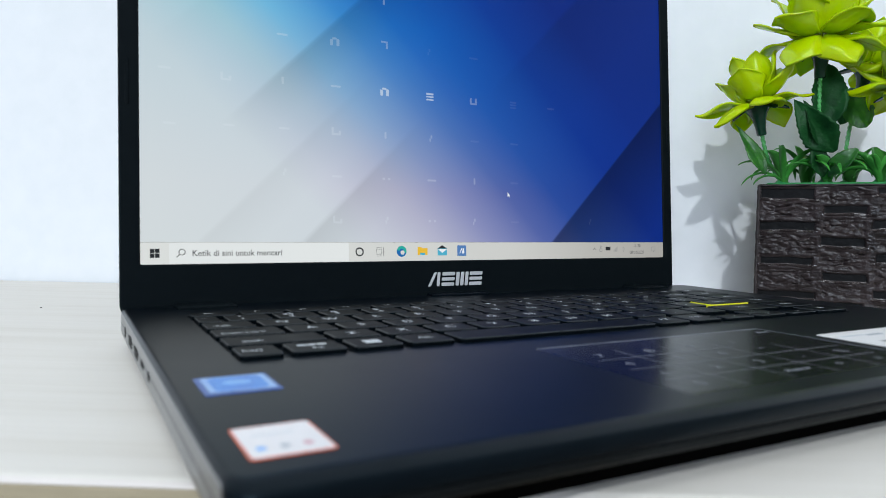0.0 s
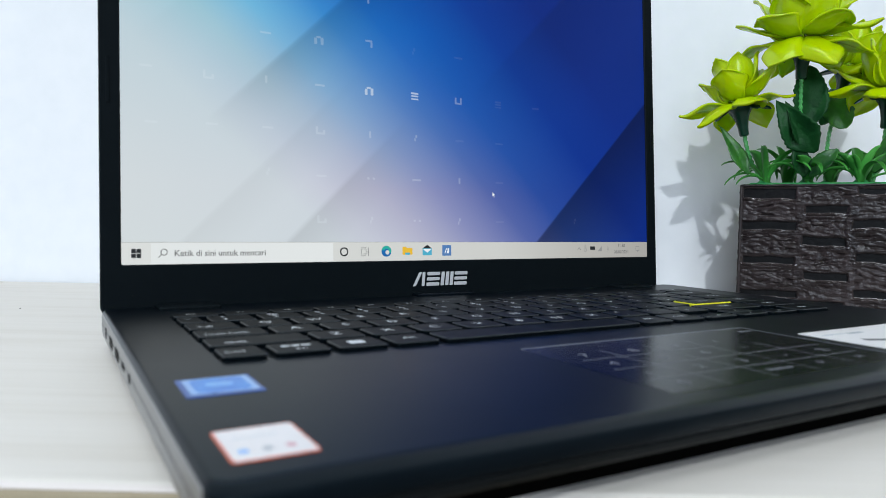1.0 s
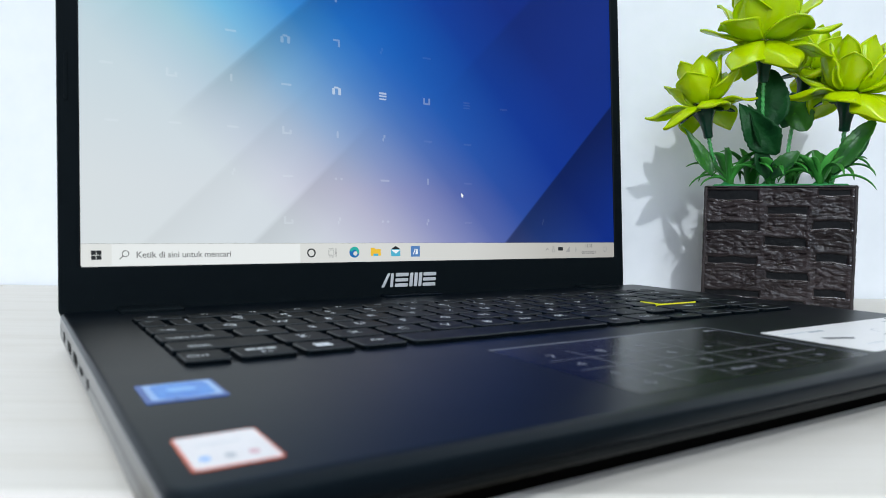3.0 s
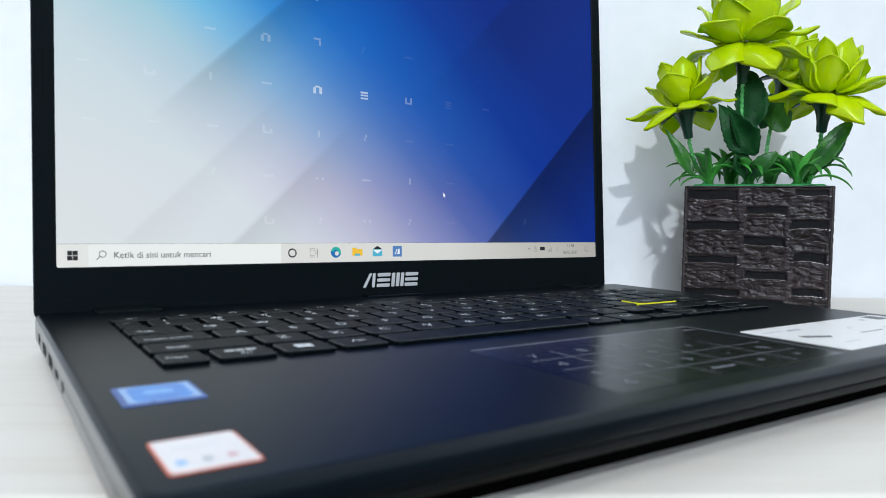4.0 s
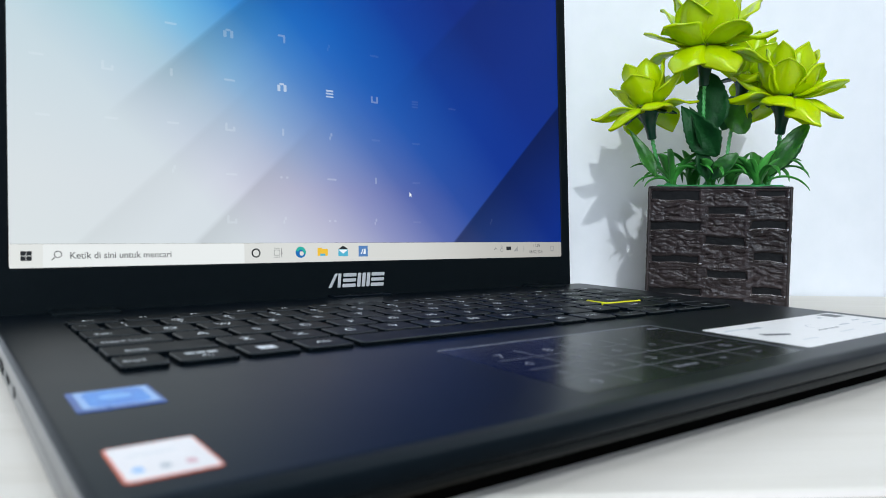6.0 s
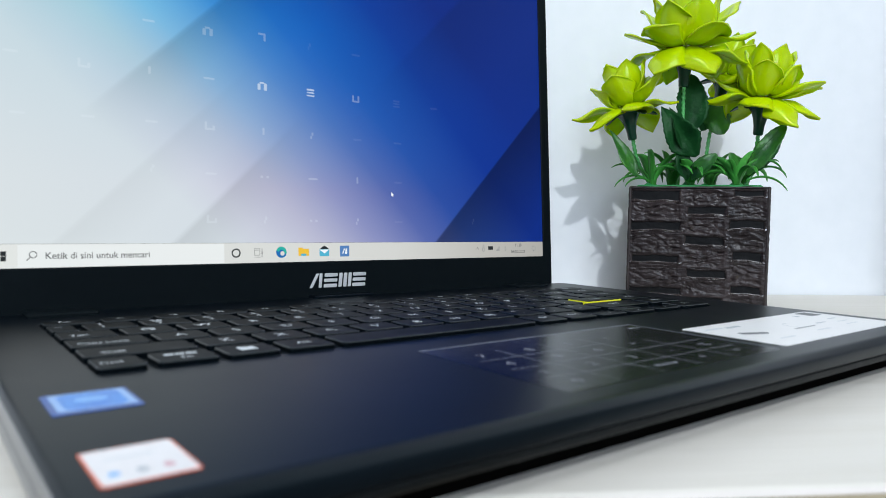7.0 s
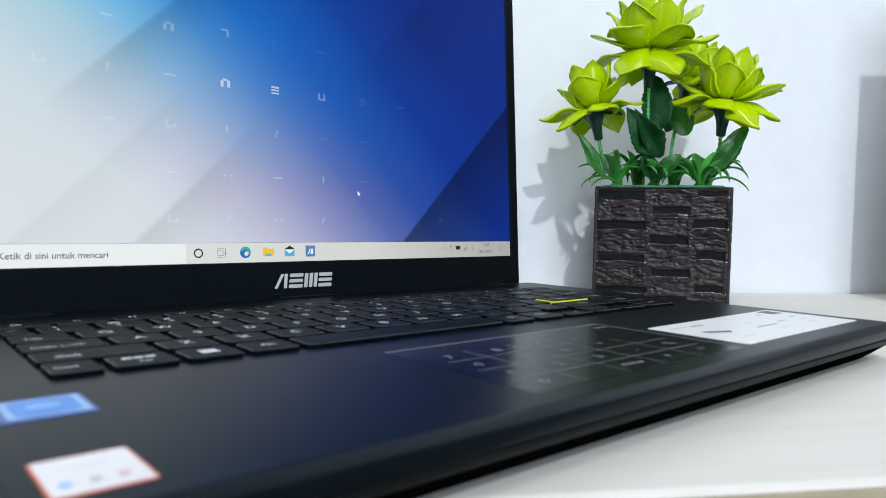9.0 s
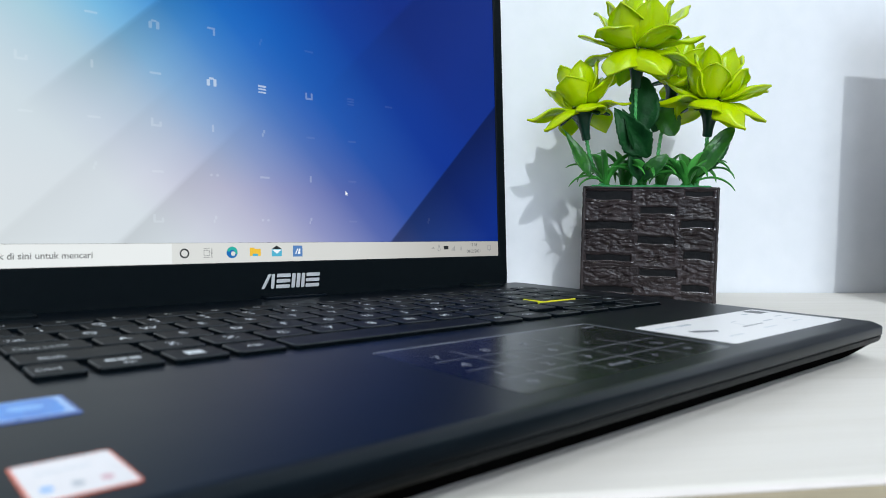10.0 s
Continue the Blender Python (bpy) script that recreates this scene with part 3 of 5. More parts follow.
def laptop_lid():
    v0, v1 = -0.0225, 0.1870
    bm = bmesh.new()
    outer = lambda off, i: [lid_put(x, v, off) for x, v in rrect(i, LW - i, v0 + i, v1 - i, 0.0055, 6)]
    inner = lambda off, i: [lid_put(x, v, off) for x, v in rrect(0.008 - i, 0.3174 + i, -i, 0.174 + i, 0.0008, 6)]
    loft(bm, [outer(-0.0052, 0.0016), outer(-0.0044, 0.0004), outer(-0.0030, 0.0), outer(0.0002, 0.0), outer(0.0008, 0.0005), inner(0.0008, 0.0006), inner(0.0003, 0.0), inner(-0.0006, 0.0)])
    lid = part("lid", bm, BEZEL, laptop, "matt black screen lid and bezel")
    # slim rubber strip up the bezel and a dot under it
    for x in (0.0032, 0.3222):
        bm = bmesh.new()
        slab(bm, x - 0.0008, x + 0.0008, 0.068, 0.088, [(0.0006, 0.0), (0.0010, 0.0), (0.0012, 0.0003)], 0.0008, 3, lid_put)
        part("bezel_bumper", bm, BEZEL, lid)
    bm = bmesh.new()
    slab(bm, 0.012, 0.0128, -0.0135, -0.0127, [(0.0006, 0.0), (0.0009, 0.0)], 0.0004, 3, lid_put)
    part("bezel_dot", bm, FRONT, lid)
    # silver badge on the chin: a slanted bar and three plain blocks of bars
    def badge(x0, x1, c0, c1, slant):
        bm = bmesh.new()
        lean = lambda x, v, z: lid_put(x + slant * (v + 0.0135), v, z)
        slab(bm, x0, x1, c0, c1, [(0.0006, 0.0), (0.0011, 0.0), (0.0012, 0.0001)], 0.0004, 2, lean)
        part("badge_piece", bm, SILVER, lid, "silver badge bar")

    badge(0.1458, 0.1474, -0.0135, -0.0062, 0.55)
    badge(0.1510, 0.1526, -0.0135, -0.0062, 0.10)
    for x0, x1 in ((0.1538, 0.1614), (0.1707, 0.1786)):
        for c0, c1 in ((-0.0135, -0.0117), (-0.0107, -0.0090), (-0.0080, -0.0062)):
            badge(x0, x1, c0, c1, 0.12)
    for x0, x1 in ((0.1624, 0.1643), (0.1652, 0.1671), (0.1680, 0.1698)):
        badge(x0, x1, -0.0135, -0.0062, 0.12)
    return lid


lid = laptop_lid()


def hinges():
    for x0, x1, y0, top in ((0.0205, 0.0455, 0.2000, 0.0014), (0.2795, 0.3045, 0.2000, 0.0014)):
        bm = bmesh.new()
        slab(bm, x0, x1, y0, 0.2150, [(DZ - 0.002, 0.0), (DZ + top - 0.0006, 0.0), (DZ + top, 0.0008)], 0.0015, 3)
        part("hinge_cover", bm, BEZEL, laptop, "black hinge cover")
    bm = bmesh.new()
    slab(bm, 0.1445, 0.1790, 0.2075, 0.2150, [(DZ - 0.002, 0.0), (DZ + 0.0008, 0.0), (DZ + 0.0011, 0.0004)], 0.001, 3)
    part("lid_notch", bm, DECK, laptop, "finger notch under the badge")


hinges()


# ---- screen ----
def screen():
    bm = bmesh.new()
    quad = [bm.verts.new(pix_put(0.0)(x, y)) for x, y in ((0, 40), (1280, 40), (1280, 720), (0, 720))]
    back = [bm.verts.new(pix_put(-0.0005)(x, y)) for x, y in ((0, 40), (1280, 40), (1280, 720), (0, 720))]
    face = bm.faces.new(quad)
    for i in range(4):
        bm.faces.new((back[i], back[(i + 1) % 4], quad[(i + 1) % 4], quad[i]))
    bm.faces.new(back[::-1])
    layer = bm.loops.layers.uv.new("uv")
    for f in bm.faces:
        for lp in f.loops:
            co = lp.vert.co
            lp[layer].uv = ((co.x - 0.008) / PX, (co.z - SCR_Z) / math.cos(SCR_T) / PX)
    scr = part("screen", bm, WALLPAPER, laptop, "glossy desktop picture fading white to deep blue")

    def flat(name, x0, x1, y0, y1, mat, parent, layer=0.00005, r=0.0, label=""):
        bm = bmesh.new()
        slab(bm, x0, x1, y0, y1, [(0.0, 0.0), (0.00003, 0.0)], r or 0.01, 4 if r else 1, pix_put(layer))
        return part(name, bm, mat, parent, label)

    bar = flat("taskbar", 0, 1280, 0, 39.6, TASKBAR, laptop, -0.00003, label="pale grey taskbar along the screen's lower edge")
    flat("search_field", 48, 391, 1.0, 39, SEARCH, bar, 0.00006)
    # menu squares
    bm = bmesh.new()
    for x0, y0 in ((16, 12), (24.4, 12), (16, 20.4), (24.4, 20.4)):
        box(bm, x0, x0 + 7.6, y0, y0 + 7.6, 0.0, 0.00003, pix_put(0.00006))
    part("menu_icon", bm, SCR_DARK, bar)

    def ring(bm, cx, cy, r0, r1, put, a0=0.0, a1=360.0, n=28):
        inner = [bm.verts.new(put(cx + r0 * math.cos(radians(a0 + (a1 - a0) * k / n)), cy + r0 * math.sin(radians(a0 + (a1 - a0) * k / n)))) for k in range(n + 1)]
        outer = [bm.verts.new(put(cx + r1 * math.cos(radians(a0 + (a1 - a0) * k / n)), cy + r1 * math.sin(radians(a0 + (a1 - a0) * k / n)))) for k in range(n + 1)]
        for k in range(n):
            bm.faces.new((inner[k], outer[k], outer[k + 1], inner[k + 1]))

    top = pix_put(0.00012)
    bm = bmesh.new()
    ring(bm, 70, 22, 4.6, 6.0, top)
    v = [bm.verts.new(top(x, y)) for x, y in ((60.0, 13.2), (61.2, 12.2), (66.6, 17.4), (65.4, 18.4))]
    bm.faces.new(v)
    part("search_icon", bm, SCR_TEXT, bar)
    bm = bmesh.new()
    text_into(bm, "Ketik di sini untuk mencari", 15.6, lambda x, y, z: top(87 + x * 0.985, 19.4 + y), "LEFT", 0.008)
    part("search_text", bm, SCR_TEXT, bar)
    bm = bmesh.new()
    ring(bm, 414.5, 20, 6.4, 9.2, top)
    part("ring_icon", bm, SCR_DARK, bar)
    bm = bmesh.new()
    for x0, x1, y0, y1 in ((452, 464, 14.5, 15.6), (452, 464, 25, 26.1), (452, 453, 15.5, 25), (463, 464, 15.5, 25), (452, 464, 28.6, 29.6), (452, 464, 10.8, 11.8), (467.5, 469, 11, 29), (466.8, 469.8, 18, 21)):
        box(bm, x0, x1, y0, y1, 0.0, 0.00003, pix_put(0.00006))
    part("task_view_icon", bm, SCR_GREY, bar)
    # browser ball, folder, envelope, tool tile
    bm = bmesh.new()
    ring(bm, 510, 20.5, 0.01, 11.5, top)
    ball = part("browser_icon", bm, SCR_BLUE, bar)
    bm = bmesh.new()
    ring(bm, 510, 20.5, 5.2, 11.5, pix_put(0.00016), -20, 165)
    part("browser_icon_swirl", bm, SCR_TEAL, bar)
    bm = bmesh.new()
    ring(bm, 512, 18.0, 0.01, 4.6, pix_put(0.00018))
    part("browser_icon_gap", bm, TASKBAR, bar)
    flat("folder_icon", 548, 572, 12.5, 27, SCR_YELLOW, bar, 0.0001, 1.2)
    flat("folder_icon_tab", 548, 558, 27, 29.5, SCR_YELLOW, bar, 0.0001, 0.8)
    flat("folder_icon_foot", 554, 566, 12.5, 17, SCR_SKY, bar, 0.00016, 0.8)
    flat("mail_icon", 597, 620, 11, 27, SCR_SKY, bar, 0.0001, 0.8)
    bm = bmesh.new()
    bm.faces.new([bm.verts.new(pix_put(0.00017)(x, y)) for x, y in ((597, 25), (608.5, 16.5), (620, 25))])
    part("mail_icon_paper", bm, SCR_WHITE, bar)
    bm = bmesh.new()
    bm.faces.new([bm.verts.new(pix_put(0.00016)(x, y)) for x, y in ((596.5, 26), (620.5, 26), (608.5, 33.5))])
    part("mail_icon_flap", bm, SCR_DARK, bar)
    flat("tool_icon", 646.5, 669.5, 9.5, 33, SCR_STEEL, bar, 0.0001, 0.6)
    bm = bmesh.new()
    for pts in (((651.5, 15), (654, 15), (659, 26.5), (656.5, 26.5)), ((657.5, 15), (664, 15), (664, 26.5), (661, 26.5))):
        bm.faces.new([bm.verts.new(pix_put(0.00017)(x, y)) for x, y in pts])
    part("tool_icon_mark", bm, SCR_WHITE, bar)
    # tray
    bm = bmesh.new()
    for pts in (((1037, 20.5), (1038.5, 20.5), (1042.5, 25), (1042.5, 26.5)), ((1048, 20.5), (1046.5, 20.5), (1042.5, 25), (1042.5, 26.5))):
        bm.faces.new([bm.verts.new(top(x, y)) for x, y in pts])
    part("tray_arrow", bm, SCR_TEXT, bar)
    bm = bmesh.new()
    ring(bm, 1063, 20, 3.6, 4.8, top)
    ring(bm, 1063, 28.5, 1.6, 2.8, top)
    part("tray_plug_icon", bm, SCR_GREY, bar)
    flat("tray_battery_icon", 1079, 1095, 19.5, 28.5, SCR_DARK, bar, 0.0001, 0.6)
    bm = bmesh.new()
    for k in range(4):
        box(bm, 1106 + 3.4 * k, 1108 + 3.4 * k, 16, 19 + 3.2 * k, 0.0, 0.00003, pix_put(0.00006))
    part("tray_signal_icon", bm, SCR_GREY, bar)
    bm = bmesh.new()
    ring(bm, 1134, 22, 4.0, 5.0, top, -60, 60, 8)
    ring(bm, 1134, 22, 7.0, 8.0, top, -60, 60, 8)
    part("tray_sound_icon", bm, SCR_GREY, bar)
    bm = bmesh.new()
    text_into(bm, "11.38", 11.5, lambda x, y, z: top(1186 + x, 30.5 + y))
    part("clock_text", bm, SCR_TEXT, bar)
    bm = bmesh.new()
    text_into(bm, "08/02/2021", 11.5, lambda x, y, z: top(1186 + x, 13.5 + y))
    part("date_text", bm, SCR_TEXT, bar)
    bm = bmesh.new()
    for x0, x1, y0, y1 in ((1238, 1251, 16.5, 17.7), (1238, 1251, 27, 28.2), (1238, 1239.2, 17.5, 27.5), (1249.8, 1251, 17.5, 27.5), (1243, 1246, 14, 17)):
        box(bm, x0, x1, y0, y1, 0.0, 0.00003, pix_put(0.00006))
    part("tray_note_icon", bm, SCR_GREY, bar)
    # pointer
    bm = bmesh.new()
    bm.faces.new([bm.verts.new(top(783 + x * 0.68, 156 + y * 0.68)) for x, y in ((0, 0), (0, -16), (3.8, -12.4), (6.2, -17.6), (8.4, -16.6), (6.0, -11.4), (11, -11.2))])
    part("pointer", bm, SCR_WHITE, scr)
    # pale marks of the picture, on a regular grid like keys of a keyboard
    dash, tall, hook, slash, blob, stack = ((-12, 12, -2, 3),), ((-2.5, 2.5, -9, 9),), ((-11, -6, -8, 10), (-11, 11, -10, -5), (6, 11, -10, 2)), ((-5, -1, -9, 0), (-2, 3, 0, 9)), ((-11, -4, -10, 6), (-6, 5, 6, 11), (4, 11, -10, 8)), ((-10, 10, 5, 10), (-10, 10, -2, 2), (-10, 10, -10, -6))
    cup = ((-10, -5, -10, 9), (-10, 10, -10, -5), (5, 10, -10, 9))
    dots = ((-10, -4, -3, 3), (4, 10, -3, 3))
    seven = ((-9, 9, 5, 10), (4, 9, -10, 5))
    marks = [(258, 446, dash, MARK_SOFT), (366, 447, blob, MARK_BLUE), (476, 456, seven, MARK_BLUE), (476, 548, tall, MARK_BLUE), (583, 455, slash, MARK_DIM), (696, 455, dash, MARK_DIM),
             (258, 356, tall, MARK_SOFT), (367, 356, dash, MARK_SOFT), (475, 356, blob, MARK_STRONG), (583, 357, stack, MARK_STRONG), (694, 358, cup, MARK_BLUE), (803, 360, stack, MARK_DIM), (912, 361, dash, MARK_DIM),
             (42, 355, dash, MARK_SOFT), (150, 352, hook, MARK_SOFT), (50, 255, dash, MARK_SOFT), (155, 260, dash, MARK_SOFT), (260, 262, dash, MARK_SOFT), (367, 265, hook, MARK_SOFT), (476, 265, tall, MARK_SOFT), (585, 266, slash, MARK_BLUE), (696, 267, dash, MARK_DIM), (804, 268, dash, MARK_DIM),
             (261, 177, slash, MARK_SOFT), (368, 173, dash, MARK_SOFT), (477, 173, dots, MARK_SOFT), (585, 174, dash, MARK_SOFT), (694, 177, tall, MARK_BLUE), (803, 177, dash, MARK_DIM),
             (368, 86, hook, MARK_SOFT), (478, 86, slash, MARK_SOFT), (585, 86, dots, MARK_SOFT), (693, 86, slash, MARK_BLUE), (803, 86, dash, MARK_DIM), (1031, 91, slash, MARK_DIM)]
    for mx, my, shape, mat in marks:
        bm = bmesh.new()
        for x0, x1, y0, y1 in shape:
            slab(bm, mx + x0 * 0.9, mx + x1 * 0.9, my + y0 * 0.8, my + y1 * 0.8, [(0.0, 0.0), (0.00003, 0.0)], 1.4, 2, pix_put(0.00004))
        layer = bm.loops.layers.uv.new("uv")
        for f in bm.faces:
            for lp in f.loops:
                lp[layer].uv = ((lp.vert.co.x - 0.008) / PX, (lp.vert.co.z - SCR_Z) / math.cos(SCR_T) / PX)
        part("picture_mark", bm, mat, scr)


screen()


# ---- keyboard ----
KEY_TOP, KEY_D, GAP = DZ + 0.0013, 0.0140, 0.0027
ROWS_Y = (0.0893, 0.1062, 0.1228, 0.1390, 0.1548, 0.1706)
keycaps = {}


def keycap(w, d, material):
    """Shared mesh of a keycap of that size, at its lower left corner."""
    tag = (round(w, 4), round(d, 4), material.name)
    if tag not in keycaps:
        bm = bmesh.new()
        slab(bm, 0, w, 0, d, [(DZ - 0.0006, 0.0), (KEY_TOP - 0.00025, 0.0), (KEY_TOP, 0.0003)], 0.0017, 4)
        bmesh.ops.recalc_face_normals(bm, faces=bm.faces)
        me = bpy.data.meshes.new("key")
        bm.to_mesh(me)
        bm.free()
        me.materials.append(material)
        me.materials.append(KEY_GLINT)
        # bevels paler than the cap: edge highlights put into the colour
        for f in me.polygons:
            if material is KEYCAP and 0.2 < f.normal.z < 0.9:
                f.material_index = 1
        keycaps[tag] = me
    return keycaps[tag]


def key(x0, x1, y0, d, legends=(), material=None):
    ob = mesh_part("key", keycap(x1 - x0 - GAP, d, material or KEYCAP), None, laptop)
    ob.location = (x0, y0, 0)
    if legends:
        bm = bmesh.new()
        for body, size, fx, fy in legends:
            cx, cy = fx * (x1 - x0 - GAP), fy * d
            text_into(bm, body, size, lambda x, y, z: (cx + x, cy + y, KEY_TOP + 0.00006), bold=0.010)
        part("legend", bm, LEGEND, ob)
    return ob


U = 0.0187


def run(row, start, chars, size=0.0058):
    for i, c in enumerate(chars):
        leg = [(c, size, 0.5, 0.5)] if len(c) == 1 else [(c[0], size * 0.78, 0.34, 0.30), (c[1], size * 0.78, 0.34, 0.70)]
        key(start + i * U, min(start + (i + 1) * U, 0.2496 if row == 2 else 1), ROWS_Y[row], KEY_D, leg)


def keyboard():
    xl, xe, xr = 0.0219, 0.2772, 0.3030 + GAP
    y = ROWS_Y
    # bottom row
    key(xl, 0.0368, y[0], KEY_D, [("Ctrl", 0.0036, 0.36, 0.46)])
    k = key(0.0368, 0.0558, y[0], KEY_D, [("Fn", 0.0034, 0.50, 0.28)])
    bm = bmesh.new()
    for x0, x1 in ((0.0034, 0.0062), (0.0067, 0.0090), (0.0096, 0.0124)):
        box(bm, x0, x1, 0.0082, 0.0100, KEY_TOP, KEY_TOP + 0.00006)
    part("legend", bm, LEGEND, k)
    k = key(0.0558, 0.0742, y[0], KEY_D)
    bm = bmesh.new()
    for a, b in ((0, 0), (1, 0), (0, 1), (1, 1)):
        cx, cy = 0.0050 + a * 0.0027, 0.0046 + b * 0.0025
        bm.faces.new([bm.verts.new((cx + p, cy + q, KEY_TOP + 0.00006)) for p, q in ((0, 0), (0.0026, 0), (0.0026, 0.0024), (0, 0.0024))])
    part("legend", bm, LEGEND, k)
    key(0.0742, 0.0924, y[0], KEY_D, [("Alt", 0.0040, 0.5, 0.52)])
    key(0.0924, 0.1818, y[0], KEY_D)
    key(0.1818, 0.2003, y[0], KEY_D, [("Alt", 0.0038, 0.5, 0.52)])
    key(0.2003, 0.2188, y[0], KEY_D, [("Ctrl", 0.0038, 0.5, 0.52)])
    h = KEY_D / 2 - 0.0006
    key(0.2188, 0.2395, y[0], h, [("<", 0.0034, 0.5, 0.5)])
    key(0.2395, 0.2605, y[0], h, [("v", 0.0034, 0.5, 0.5)])
    key(0.2395, 0.2605, y[0] + h + 0.0012, h, [("^", 0.0034, 0.5, 0.4)])
    key(0.2605, 0.2815, y[0], h, [(">", 0.0034, 0.5, 0.5)])
    key(0.2815, xr, y[0], KEY_D, [("End", 0.0032, 0.5, 0.5)])
    # letter rows
    key(xl, 0.0555, y[1], KEY_D, [("Shift", 0.0038, 0.27, 0.32)])
    run(1, 0.0555, ["Z", "X", "C", "V", "B", "N", "M", ",<", ".>", "/?"])
    key(0.0555 + 10 * U, xe + GAP, y[1], KEY_D, [("Shift", 0.0040, 0.45, 0.5)])
    key(xl, 0.0468, y[2], KEY_D, [("Caps Lock", 0.0034, 0.42, 0.34)])
    run(2, 0.0468, ["A", "S", "D", "F", "G", "H", "J", "K", "L", ";:", "'\""])
    key(xl, 0.0411, y[3], KEY_D, [("Tab", 0.0036, 0.34, 0.34)])
    run(3, 0.0411, ["Q", "W", "E", "R", "T", "Y", "U", "I", "O", "P", "[{", "]}"])
    key(0.0411 + 12 * U, xe + GAP, y[3], KEY_D, [("|", 0.0038, 0.5, 0.5)])
    key(xl, 0.0325, y[4], KEY_D, [("~", 0.0040, 0.4, 0.65)])
    run(4, 0.0325, ["1!", "2@", "3#", "4$", "5%", "6^", "7&", "8*", "9(", "0)", "-_", "=+"])
    key(0.0325 + 12 * U, xe + GAP, y[4], KEY_D, [("Backspace", 0.0032, 0.5, 0.5)])
    # enter, with the yellow rim
    e0 = 0.2496
    ent = key(e0, xe + GAP, y[2], KEY_D, (), YELLOW)
    ent["label"] = "enter key with a bright yellow rim"
    bm = bmesh.new()
    w = xe - e0
    slab(bm, 0.0010, w - 0.0010, 0.0010, KEY_D - 0.0008, [(KEY_TOP - 0.0004, 0.0), (KEY_TOP + 0.0001, 0.0), (KEY_TOP + 0.0002, 0.0002)], 0.0012, 3)
    part("key_face", bm, KEYCAP, ent)
    bm = bmesh.new()
    text_into(bm, "Enter", 0.0038, lambda x, yy, z: (w * 0.5 + x, KEY_D * 0.5 + yy, KEY_TOP + 0.00028))
    part("legend", bm, LEGEND, ent)
    # right column and function row
    for row, word in ((1, "PgDn"), (2, "PgUp"), (3, "Home"), (4, "Del")):
        key(xe + GAP, xr, y[row], KEY_D, [(word, 0.0034, 0.5, 0.5)])
    names = ["Esc"] + ["F%d" % i for i in range(1, 13)] + ["Ins", "Del"]
    step = (xr - xl) / len(names)
    for i, word in enumerate(names):
        key(xl + i * step, xl + (i + 1) * step, y[5], 0.0092, [(word, 0.0030, 0.42, 0.62)])


keyboard()


# ---- touchpad ----
def touchpad():
    x0, x1, y0, y1 = 0.1074, 0.2121, 0.0105, 0.0702
    bm = bmesh.new()
    slab(bm, x0 - 0.0005, x1 + 0.0005, y0 - 0.0005, y1 + 0.0005, [(DZ - 0.001, 0.0), (DZ + 0.00002, 0.0), (DZ + 0.00003, 0.0001)], 0.0010, 4)
    rim = part("touchpad", bm, PAD, laptop, "smooth black touchpad with grey number grid")
    bm = bmesh.new()
    slab(bm, x0, x1, y0, y1, [(DZ - 0.0009, 0.0), (DZ + 0.00005, 0.0), (DZ + 0.00007, 0.0001)], 0.0008, 4)
    part("pad_surface", bm, PAD, rim)
    # pale strips along two edges: the highlight there put into colour
    for a, b, c, d in ((x0, x1, y1 - 0.0002, y1 + 0.0006), (x1 - 0.0001, x1 + 0.0003, y0, y1)):
        bm = bmesh.new()
        box(bm, a, b, c, d, DZ, DZ + 0.00014)
        part("pad_edge_glint", bm, PAD_GLINT, rim, "thin pale strip painting the highlight on the touchpad edge")
    z = DZ + 0.00013
    lines = [(0.113, 0.1700, 0.0485, 0), (0.113, 0.2062, 0.0358, 0), (0.113, 0.2055, 0.0232, 0)]
    for a, b, c, _ in lines:
        bm = bmesh.new()
        bm.faces.new([bm.verts.new(p) for p in ((a, c - 0.00017, z), (b, c - 0.00017, z), (b, c + 0.00017, z), (a, c + 0.00017, z))])
        part("grid_line", bm, PAD_LINE, rim)
    for c, lo, hi in ((0.1287, 0.0112, 0.0590), (0.1480, 0.0112, 0.0590), (0.1670, 0.0112, 0.0590), (0.1870, 0.0112, 0.0465)):
        bm = bmesh.new()
        bm.faces.new([bm.verts.new(p) for p in ((c - 0.00017, lo, z), (c + 0.00017, lo, z), (c + 0.00017, hi, z), (c - 0.00017, hi, z))])
        part("grid_line", bm, PAD_LINE, rim)
    cols, rows = (0.1188, 0.1388, 0.1573, 0.1770, 0.1972), (0.0540, 0.0420, 0.0288, 0.0172)
    for r, texts in enumerate((("7", "8", "9", "/", ""), ("4", "5", "6", "*", ""), ("1", "2", "3", "-", "%"), ("0", "", "", "+", "="))):
        for c, body in enumerate(texts):
            if body:
                bm = bmesh.new()
                text_into(bm, body, 0.0062, lambda x, y, q: (cols[c] + x * 1.1, rows[r] + y * 0.85, z))
                part("digit", bm, PAD_LINE, rim)
    for a, b, c, d in ((0.1525, 0.1540, 0.0163, 0.0181), (0.1548, 0.1562, 0.0163, 0.0176), (0.1570, 0.1586, 0.0163, 0.0179), (0.1594, 0.1602, 0.0163, 0.0176), (0.1608, 0.1625, 0.0163, 0.0176), (0.2030, 0.2050, 0.0630, 0.0650), (0.2058, 0.2068, 0.0630, 0.0650), (0.2076, 0.2090, 0.0630, 0.0646)):
        bm = bmesh.new()
        box(bm, a, b, c, d, z - 0.00003, z)
        part("pad_symbol", bm, PAD_LINE, rim)


touchpad()


